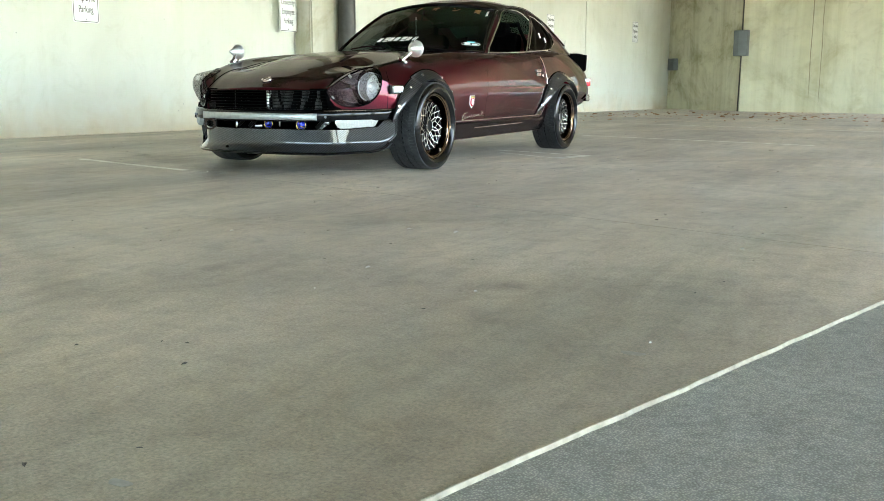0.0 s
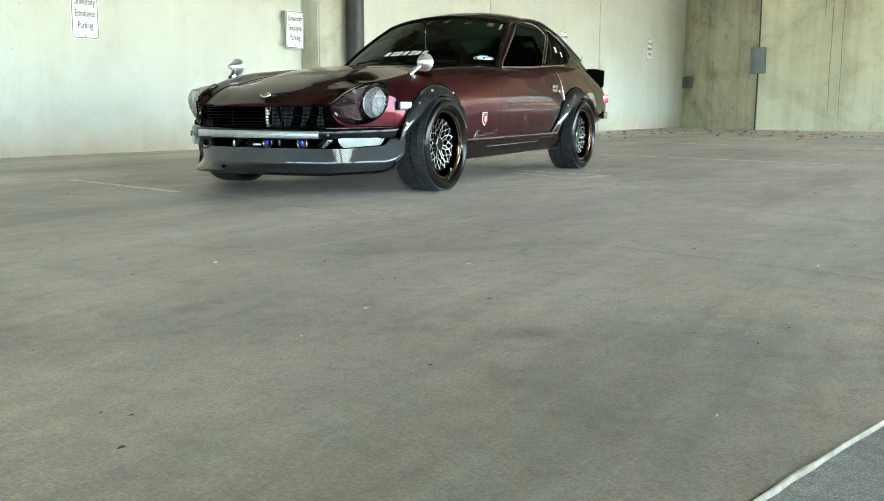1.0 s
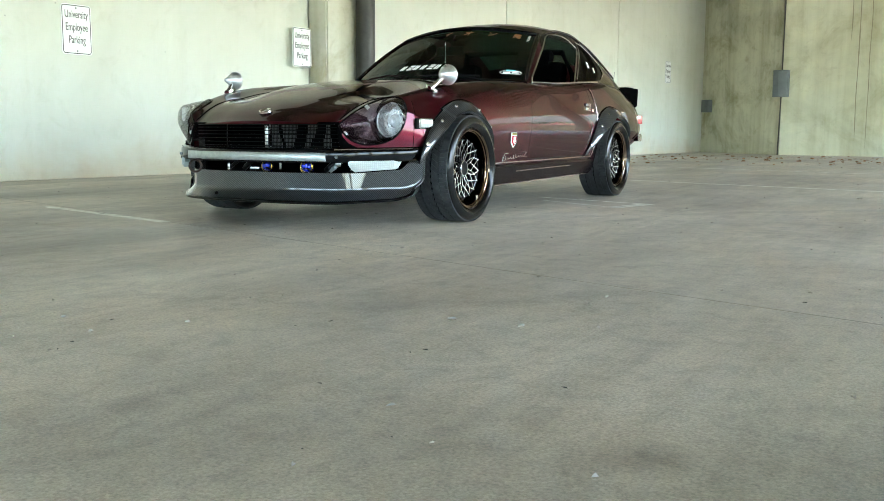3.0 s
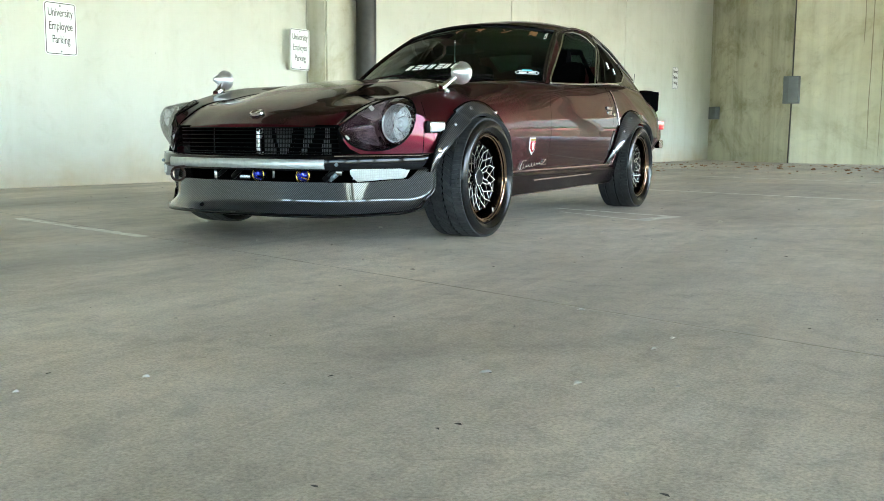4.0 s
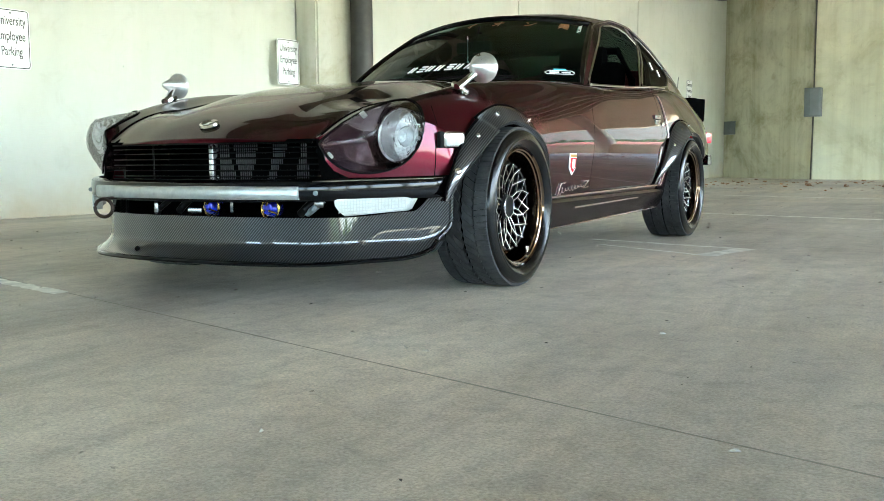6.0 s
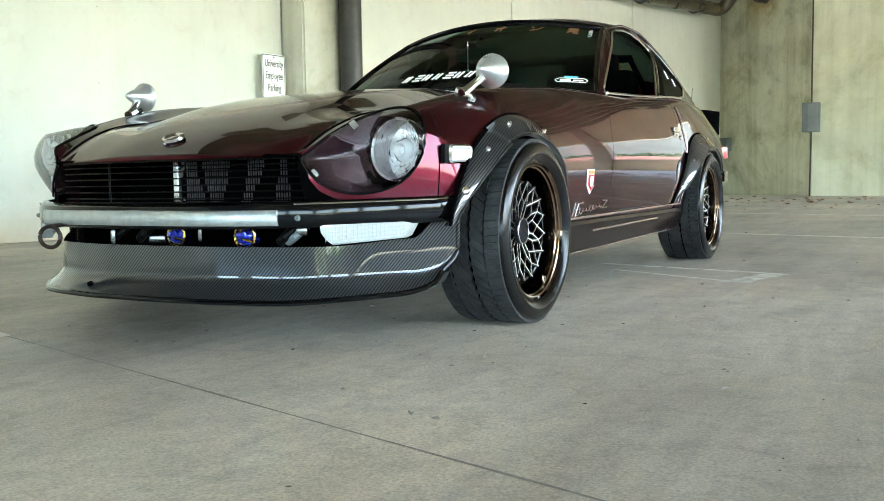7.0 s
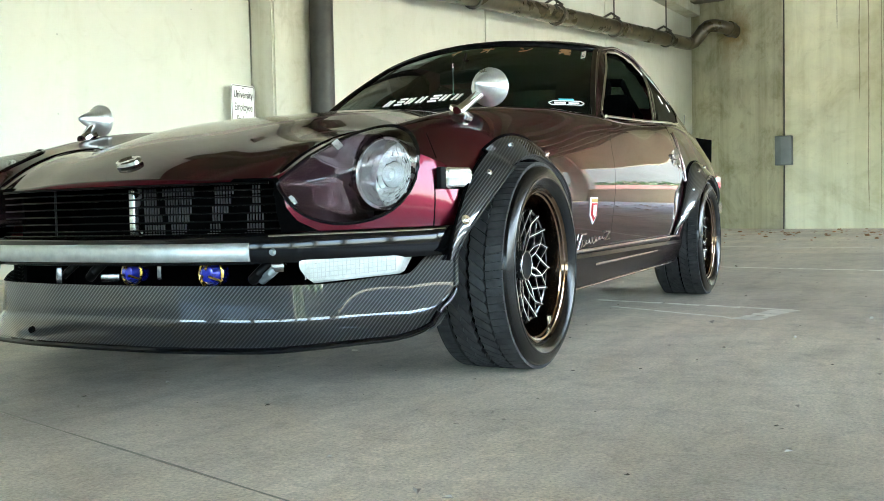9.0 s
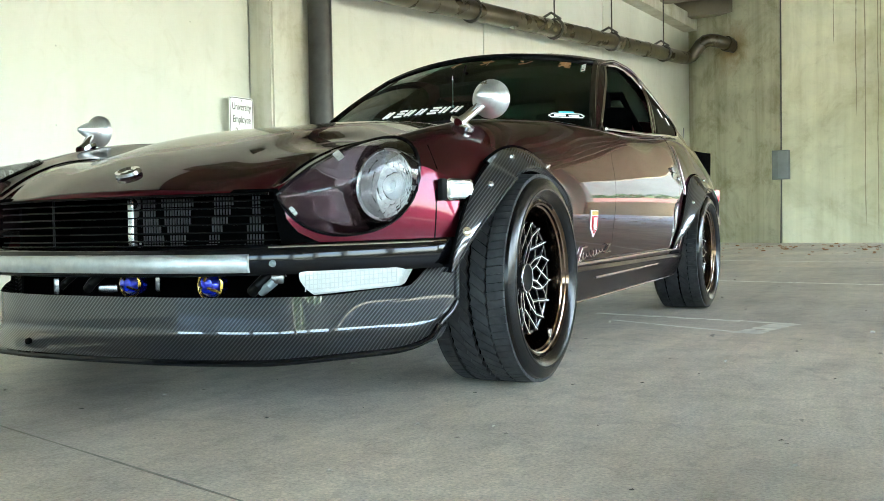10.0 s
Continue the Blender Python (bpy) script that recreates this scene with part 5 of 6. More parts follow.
def fender_mirror(sx):
    p, no = on_top(0.660 * sx, -0.19, 0.0)
    bm = bmesh.new()
    slab(bm, [(x, y) for x, y in rounded(0.030, 0.085, 0.0149)], 0.0, 0.010)
    bmesh.ops.transform(bm, matrix=Matrix.Translation(p) @ no.to_track_quat("Z", "Y").to_matrix().to_4x4(), verts=bm.verts)
    base = part("fender_mirror", bm, M_CHROME, CAR, "round chrome bullet mirror on the fender", 50)
    head = p + Vector((0.040 * sx, 0.080, 0.076))
    bm = bmesh.new()
    tube(bm, [p + Vector((0, -0.02, 0.004)), p + Vector((0.010 * sx, 0.005, 0.020)), head + Vector((-0.012 * sx, -0.03, -0.024)), head + Vector((0, -0.015, -0.008))], [0.015, 0.013, 0.013, 0.014], 12)
    part("stalk", bm, M_CHROME, base)
    bm = bmesh.new()
    lathe(bm, [(0.0, -0.070), (0.008, -0.066), (0.019, -0.045), (0.028, -0.022), (0.034, -0.006), (0.041, 0.003), (0.049, 0.008), (0.051, 0.012), (0.051, 0.024), (0.046, 0.026)], 36, "Y", head)
    part("shell", bm, M_BRUSHED, base, "brushed bright mirror shell")
    bm = bmesh.new()
    lathe(bm, [(0.0, 0.021), (0.044, 0.021), (0.044, 0.018)], 36, "Y", head)
    part("mirror_glass", bm, M_CHROME, base)


def build_greenhouse():
    ts = np.linspace(0.0, 1.0, 90)
    for sx in (1, -1):
        bm = bmesh.new()
        rows = []
        for t in ts:
            r, b = rail(t), belt(t)
            row = []
            for v in np.linspace(0, 1, 20):
                p = b.lerp(r, v)
                p.x += 0.016 * math.sin(math.pi * v) * min(1, (r.z - b.z) / 0.15)
                p.x *= sx
                row.append(p)
            rows.append(row)
        grid(bm, rows)
        side = BVHTree.FromBMesh(bm)

        def at(y, z, lift=0.0):
            hit, no, _, _ = side.ray_cast(Vector((2 * sx, y, z)), Vector((-sx, 0, 0)))
            return (hit + Vector((lift * sx, 0, 0))) if hit else Vector((0.66 * sx, y, z))
        w1 = [(0.985, 0.740), (1.331, 0.945), (1.56, 1.076), (1.62, 1.096), (1.75, 1.112), (1.86, 1.110), (1.95, 1.090), (2.01, 1.035), (1.78, 0.895), (1.62, 0.778), (1.2, 0.748)]
        w2 = [(1.672, 0.790), (1.83, 0.895), (2.055, 1.035), (2.08, 1.085), (2.20, 1.075), (2.33, 1.025), (2.42, 0.95), (2.36, 0.875), (2.20, 0.820), (1.9, 0.795)]
        g1, bm = split(bm, w1, (1, 2), lambda c: True)
        g2, bm = split(bm, w2, (1, 2), lambda c: True)
        sidep = part("side_frame", bm, M_PAINT, CAR, "maroon frame of the open side window", 40)
        if sx > 0:
            g1.free()
        else:
            part("side_window", g1, M_DARKGLASS, sidep, "raised dark side window", 60)
        part("quarter_window", g2, M_DARKGLASS, sidep, "dark quarter window", 60)
        for w, r in ((w1, 0.0055), (w2, 0.005)):
            bm = bmesh.new()
            loop = []
            for (a, b), (c, d) in zip(w, w[1:] + w[:1]):
                for k in np.linspace(0, 1, 6)[:-1]:
                    loop.append(at(a + (c - a) * k, b + (d - b) * k, 0.002))
            tube(bm, loop, r, 6, closed=True)
            part("window_trim", bm, M_CHROME, sidep, "thin bright window moulding")
        # stickers on the quarter glass
        for y, z, l in ((2.03, 0.90, 0.045), (2.12, 0.87, 0.04)):
            bm = bmesh.new()
            lo = [at(y + dy, z + dz, 0.003) for dy, dz in ((0, 0), (l * 0.7, 0.004), (l * 1.2, l), (l * 0.5, l))]
            hi = [p + Vector((0.002 * sx, 0, 0)) for p in lo]
            grid(bm, [lo, hi], closed=True)
            bm.faces.new([bm.verts.new(p) for p in hi])
            part("window_sticker", bm, M_WHITE, sidep, "white vinyl window sticker")
        # rain gutter along the rail
        bm = bmesh.new()
        tube(bm, [Vector((rail(t).x * sx, rail(t).y, rail(t).z)) + Vector((0.004 * sx, 0, 0.002)) for t in np.linspace(0.02, 0.93, 60)], 0.006, 8)
        part("gutter", bm, M_GUTTER, sidep, "bright drip rail")
    # roof and hatch
    bm = bmesh.new()
    us = np.linspace(-1, 1, 41)
    grid(bm, [[roof_point(t, u) for u in us] for t in np.linspace(0.245, 1.0, 70)])
    hatch = [(-0.42, 2.10), (0.42, 2.10), (0.45, 2.70), (-0.45, 2.70)]
    hg, bm = split(bm, hatch, (0, 1), lambda c: True)
    rf = part("roof", bm, M_PAINT, CAR, "dark maroon roof and hatch", 50)
    part("hatch_glass", hg, M_SMOKED, rf, "dark tinted hatch glass", 60).visible_shadow = False
    # windscreen
    bm = bmesh.new()
    grid(bm, [[screen_point(u, v) for u in us] for v in np.linspace(0, 1, 24)])
    ws = part("windscreen", bm, M_GLASS, CAR, "curved windscreen with stickers", 60)
    ws.visible_shadow = False
    bm = bmesh.new()
    loop = [screen_point(u, 0.0) for u in np.linspace(-1, 1, 30)] + [screen_point(1, v) for v in np.linspace(0, 1, 14)[1:]] + [screen_point(u, 1.0) for u in np.linspace(1, -1, 30)[1:]] + [screen_point(-1, v) for v in np.linspace(1, 0, 14)[1:-1]]
    tube(bm, loop, 0.013, 8, closed=True)
    part("screen_seal", bm, M_BLACK, ws, "black rubber screen seal")

    def on_screen(u, v, lift=0.003):
        p = screen_point(u, v)
        n = (screen_point(u + 0.01, v) - p).cross(screen_point(u, v + 0.01) - p).normalized()
        if n.y > 0:
            n = -n
        return p + n * lift

    def decal(name, cells, mat, label):
        bm = bmesh.new()
        for u0, v0, u1, v1, w in cells:
            a, b = on_screen(u0, v0), on_screen(u1, v1)
            d = (b - a).normalized()
            s = d.cross(Vector((0, -0.85, 0.5))).normalized() * w
            q = [bm.verts.new(p) for p in (a + s, a - s, b - s, b + s)]
            bm.faces.new(q)
        part(name, bm, mat, ws, label)
    # the club banner, drawn as plain slanted strokes
    cells = []
    for i in range(7):
        u, r = -0.30 + 0.081 * i, 0.014 * i / 6
        if i % 3 == 1:
            cells += [(u + 0.004, 0.176 + r, u + 0.066, 0.178 + r, 0.0045), (u + 0.013, 0.206 + r, u + 0.075, 0.208 + r, 0.0045), (u + 0.022, 0.236 + r, u + 0.084, 0.238 + r, 0.0045)]
        else:
            cells += [(u + d, 0.170 + r, u + d + 0.024, 0.242 + r, 0.0055) for d in (0.006, 0.034)]
    decal("banner_sticker", cells, M_WHITE, "white slanted vinyl banner strokes")
    strokes = {0.78: ((-0.04, 0.915, 0.04, 0.918), (-0.045, 0.895, 0.045, 0.897), (0, 0.925, 0.002, 0.87), (-0.03, 0.88, 0.03, 0.882), (-0.045, 0.862, 0.045, 0.864), (-0.02, 0.862, -0.04, 0.83), (0.0, 0.845, 0.045, 0.835)),
               0.475: ((-0.05, 0.905, -0.02, 0.89), (-0.045, 0.845, 0.01, 0.862), (0.01, 0.862, 0.05, 0.905)),
               0.155: ((-0.05, 0.895, 0.05, 0.90), (0.012, 0.925, 0.014, 0.835), (0.01, 0.89, -0.045, 0.85)),
               -0.13: ((-0.03, 0.86, 0.03, 0.91), (0.0, 0.88, 0.002, 0.83))}
    for u, lines in strokes.items():
        decal("top_sticker", [(u + p, q, u + r, t, 0.0032) for p, q, r, t in lines], M_ORANGE, "faded orange vinyl character")
    cells = [(0.785, 0.128, 0.945, 0.130, 0.0022), (0.795, 0.172, 0.935, 0.174, 0.0022), (0.77, 0.150, 0.785, 0.128, 0.0022), (0.77, 0.150, 0.795, 0.173, 0.0022), (0.955, 0.150, 0.945, 0.129, 0.0022), (0.955, 0.150, 0.935, 0.173, 0.0022),
             (0.80, 0.148, 0.86, 0.150, 0.005), (0.875, 0.148, 0.93, 0.150, 0.004)]
    decal("oval_sticker", cells, M_WHITE, "pale oval vinyl sticker outline")
    decal("cyan_sticker", [(0.82, 0.186, 0.90, 0.188, 0.005)], M_CYAN, "cyan vinyl stroke")
    decal("tall_sticker", [(0.918, 0.80, 0.915, 0.925, 0.011)], M_WHITE, "tall white vinyl sticker")
    decal("sticker_print", [(0.917, 0.825, 0.917, 0.84, 0.006), (0.917, 0.855, 0.917, 0.865, 0.006), (0.917, 0.88, 0.917, 0.90, 0.005)], M_SIGNBLACK, "black bars of print")
    # cowl, wipers
    bm = bmesh.new()
    rows = []
    for y in np.linspace(0.575, 1.04, 14):
        rows.append([Vector((x, y, 0.742 - 0.25 * abs(x) * 0.06)) for x in np.linspace(-0.66, 0.66, 21)])
    grid(bm, rows)
    part("cowl", bm, M_PAINT, CAR, "maroon cowl panel below the windscreen")
    for u0, u1 in ((-0.62, -0.10), (0.05, 0.62)):
        bm = bmesh.new()
        tube(bm, [on_screen(u0, 0.03, 0.016), on_screen((u0 + u1) / 2, 0.055, 0.02), on_screen(u1, 0.045, 0.016)], 0.006, 6)
        tube(bm, [on_screen((u0 + u1) / 2, 0.055, 0.022), on_screen(u1 + 0.02, -0.02, 0.02)], 0.005, 6)
        part("wiper", bm, M_MATT, CAR, "black wiper arm and blade")


def build_cabin():
    bm = bmesh.new()
    rows = []
    for a in np.linspace(0, 1, 9):
        rows.append([Vector((x, 0.70 + 0.32 * a, 0.715 - 0.05 * a * a - (0.12 if a > 0.95 else 0))) for x in np.linspace(-0.62, 0.62, 15)])
    grid(bm, rows)
    box(bm, (0, 0.98, 0.55), (1.24, 0.06, 0.26), 0, 0.02)
    part("dashboard", bm, M_SEAT, CAR, "black dashboard")
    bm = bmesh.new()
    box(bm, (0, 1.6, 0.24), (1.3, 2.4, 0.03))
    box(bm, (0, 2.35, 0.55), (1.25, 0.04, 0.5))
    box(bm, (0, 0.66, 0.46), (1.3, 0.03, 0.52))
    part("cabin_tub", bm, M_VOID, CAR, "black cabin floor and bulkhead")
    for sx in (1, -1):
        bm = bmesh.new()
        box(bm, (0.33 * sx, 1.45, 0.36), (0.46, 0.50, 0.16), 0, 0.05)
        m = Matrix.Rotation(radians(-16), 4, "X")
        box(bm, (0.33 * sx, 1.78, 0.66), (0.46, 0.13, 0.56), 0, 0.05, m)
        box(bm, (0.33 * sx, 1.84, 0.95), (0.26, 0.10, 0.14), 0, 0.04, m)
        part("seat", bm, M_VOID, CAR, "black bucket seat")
    bm = bmesh.new()
    c = Vector((-0.33, 1.12, 0.70))
    tilt = Matrix.Rotation(radians(-65), 3, "X")
    tube(bm, [c + tilt @ Vector((0.17 * math.cos(a), 0.17 * math.sin(a), 0)) for a in np.linspace(0, 2 * math.pi, 32)[:-1]], 0.014, 8, closed=True)
    for a in (90, 210, 330):
        tube(bm, [c, c + tilt @ Vector((0.17 * math.cos(radians(a)), 0.17 * math.sin(radians(a)), 0))], 0.010, 6)
    part("steering_wheel", bm, M_MATT, CAR, "black steering wheel")
    bm = bmesh.new()
    box(bm, (0.02, 1.17, 0.975), (0.19, 0.025, 0.055), 0, 0.012)
    tube(bm, [(0.02, 1.18, 0.99), (0.01, 1.25, 1.085)], 0.006, 6)
    part("rear_view_mirror", bm, M_SEAT, CAR, "black rear-view mirror")
    bm = bmesh.new()
    tube(bm, [(-0.005, 1.15, 1.03), (-0.005, 1.15, 0.95), (-0.006, 1.15, 0.90)], 0.0016, 6)
    for z, r in ((1.015, 0.004), (0.925, 0.004), (0.905, 0.006)):
        bmesh.ops.create_icosphere(bm, subdivisions=1, radius=r, matrix=Matrix.Translation((-0.005, 1.15, z)))
    part("hanging_cord", bm, M_WHITE, CAR, "thin pale beaded cord hanging from the mirror")
    bm = bmesh.new()
    for sx in (1, -1):
        tube(bm, [(0.56 * sx, 2.0, 0.3), (0.55 * sx, 2.0, 0.85), (0.47 * sx, 2.0, 1.01), (0.0, 2.0, 1.03)], 0.02, 10)
    part("roll_bar", bm, M_VOID, CAR, "black roll hoop")


def build_flanks():
    for sx in (1, -1):
        # sill skirt
        bm = bmesh.new()
        rows = []
        for y in np.linspace(0.24, 1.86, 30):
            f, _ = on_side(y, 0.275, 0.004, sx)
            rows.append([Vector((f.x, y, 0.275)), Vector((f.x + 0.006 * sx, y, 0.262)), Vector((f.x - 0.004 * sx, y, 0.235)), Vector((f.x - 0.018 * sx, y, 0.20)), Vector((f.x - 0.034 * sx, y, 0.160 + 0.012 * (y - 0.3))), Vector((f.x - 0.07 * sx, y, 0.156 + 0.012 * (y - 0.3)))])
        grid(bm, rows)
        sk = part("side_skirt", bm, M_BLACKRED, CAR, "black-maroon side skirt with bright lower lines", 30)
        bm = bmesh.new()
        tube(bm, [r[4] + Vector((0.002 * sx, 0, -0.002)) for r in rows], 0.003, 6)
        part("skirt_edge", bm, M_SKIRT, sk, "thin bright lower edge")
        for (y0, z0), (y1, z1) in (((0.26, 0.286), (1.78, 0.296)), ((0.60, 0.236), (1.42, 0.246))):
            bm = bmesh.new()
            tube(bm, [on_side(y0 + (y1 - y0) * k, z0 + (z1 - z0) * k, 0.008, sx)[0] for k in np.linspace(0, 1, 24)], 0.0045, 6)
            part("trim_line", bm, M_SKIRT, sk, "thin bright trim line")
        # door edge's highlight before the rear wheel, put into shape as a pale tube
        bm = bmesh.new()
        tube(bm, [on_side(y, z, 0.004, sx)[0] for y, z in ((1.79, 0.295), (1.835, 0.36), (1.862, 0.46), (1.872, 0.56), (1.866, 0.62), (1.852, 0.67), (1.825, 0.715), (1.79, 0.745))], 0.0028, 6)
        part("edge_highlight", bm, M_SKIRT, CAR, "thin pale tube standing in for the door edge's highlight")
        bm = bmesh.new()
        tube(bm, [Vector((x * sx, y, z)) for x, y, z in ((0.700, 0.96, 0.752), (0.714, 1.08, 0.755), (0.727, 1.22, 0.759), (0.733, 1.42, 0.768), (0.733, 1.60, 0.779), (0.728, 1.80, 0.792), (0.712, 2.05, 0.803))], 0.006, 8)
        part("belt_moulding", bm, M_CHROME, CAR, "bright belt moulding under the window")
        bm = bmesh.new()
        seam = [(-0.352, 0.640), (-0.385, 0.60), (-0.43, 0.54), (-0.447, 0.487), (-0.450, 0.43), (-0.451, 0.375)]
        tube(bm, [on_side(y, z, -0.0005, sx)[0] for y, z in seam[1:]], 0.0022, 6)
        part("nose_seam", bm, M_VOID, CAR, "dark shut line of the nose panel")
        # shield badge and script
        def decal(name, pts, mat, lift, label):
            bm = bmesh.new()
            vs = [bm.verts.new(on_side(y, z, lift, sx)[0]) for y, z in pts]
            bm.faces.new(vs)
            r = bmesh.ops.extrude_face_region(bm, geom=list(bm.faces))
            bmesh.ops.translate(bm, vec=(0.002 * sx, 0, 0), verts=[v for v in r["geom"] if isinstance(v, bmesh.types.BMVert)])
            return part(name, bm, mat, CAR, label)
        decal("shield_badge", [(0.492, 0.452), (0.562, 0.452), (0.562, 0.395), (0.527, 0.366), (0.492, 0.395)], M_WHITE, 0.001, "white and red shield sticker")
        decal("shield_field", [(0.499, 0.434), (0.555, 0.434), (0.555, 0.398), (0.527, 0.376), (0.499, 0.398)], M_RED, 0.0035, "red shield field")
        decal("shield_band", [(0.499, 0.448), (0.556, 0.448), (0.556, 0.436), (0.499, 0.436)], M_GOLD, 0.0035, "gold band of the shield")
        decal("shield_figure", [(0.516, 0.428), (0.540, 0.428), (0.540, 0.400), (0.528, 0.390), (0.516, 0.400)], M_WHITE, 0.0055, "pale shield figure")
        bm = bmesh.new()
        pts = []
        for k in np.linspace(0, 1, 110):
            y = 0.40 + 0.26 * k + 0.0075 * math.cos(k * 50)
            z = 0.305 + 0.018 * k + 0.010 * math.sin(k * 50) * (1 - 0.45 * k) * (1.0 + 0.5 * math.sin(k * 13))
            pts.append(on_side(y, z, 0.004, sx)[0])
        tube(bm, pts, 0.0017, 5)
        tube(bm, [on_side(y, z, 0.004, sx)[0] for y, z in ((0.40, 0.280), (0.425, 0.335), (0.47, 0.338))], 0.0028, 5)
        tube(bm, [on_side(y, z, 0.004, sx)[0] for y, z in ((0.665, 0.340), (0.715, 0.342), (0.665, 0.312), (0.72, 0.314))], 0.004, 5)
        part("script_badge", bm, M_SILVER, CAR, "chrome script badge drawn as a plain stroke")
        # tail lamp corner
        bm = bmesh.new()
        box(bm, (0.66 * sx, 3.035, 0.555), (0.14, 0.09, 0.07), radians(-12) * sx, 0.012)
        part("tail_lamp", bm, M_RED, CAR, "red tail lamp")
    # rear bumper
    bm = bmesh.new()
    rows = []
    for x in np.linspace(-0.745, 0.745, 41):
        y = 3.215 - 0.26 * (abs(x) / 0.76) ** 6
        rows.append([Vector((x, y + o, z)) for o, z in ((-0.06, 0.385), (0.02, 0.385), (0.035, 0.40), (0.035, 0.43), (0.02, 0.445), (-0.06, 0.445))])
    grid(bm, rows)
    for r in (rows[0], rows[-1]):
        bm.faces.new([bm.verts.new(p) for p in r])
    part("rear_bumper", bm, M_GUTTER, CAR, "slim dark rear bumper")
    # tail spoiler
    bm = bmesh.new()
    rows = []
    for x in np.linspace(-0.675, 0.675, 41):
        drop = smooth01((abs(x) - 0.58) / 0.09)
        rows.append([Vector((x, y, z)) for y, z in ((2.62 - 0.05 * drop, 0.782), (2.85, 0.793 - 0.004 * drop), (3.04, 0.806 - 0.010 * drop), (3.118 - 0.012 * drop, 0.816 - 0.016 * drop), (3.126 - 0.012 * drop, 0.810 - 0.018 * drop),
                                                    (3.10, 0.72 - 0.055 * drop), (2.94, 0.68 - 0.06 * drop), (2.80, 0.70 - 0.02 * drop))])
    grid(bm, rows, closed=True)
    for r in (rows[0], rows[-1]):
        bm.faces.new([bm.verts.new(p) for p in r])
    part("tail_spoiler", bm, M_VOID, CAR, "gloss black ducktail spoiler", 30)
    # antenna
    bm = bmesh.new()
    p, _ = on_top(0.60, 2.72, 0)
    tube(bm, [p, p + Vector((0, 0, 0.02))], 0.012, 10)
    tube(bm, [p + Vector((0, 0, 0.02)), p + Vector((0.005, 0.01, 0.14))], 0.0022, 6)
    part("antenna", bm, M_STEEL, CAR, "short bright aerial stub")
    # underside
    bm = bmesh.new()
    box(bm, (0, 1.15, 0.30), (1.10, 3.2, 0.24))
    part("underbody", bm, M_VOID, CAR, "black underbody")


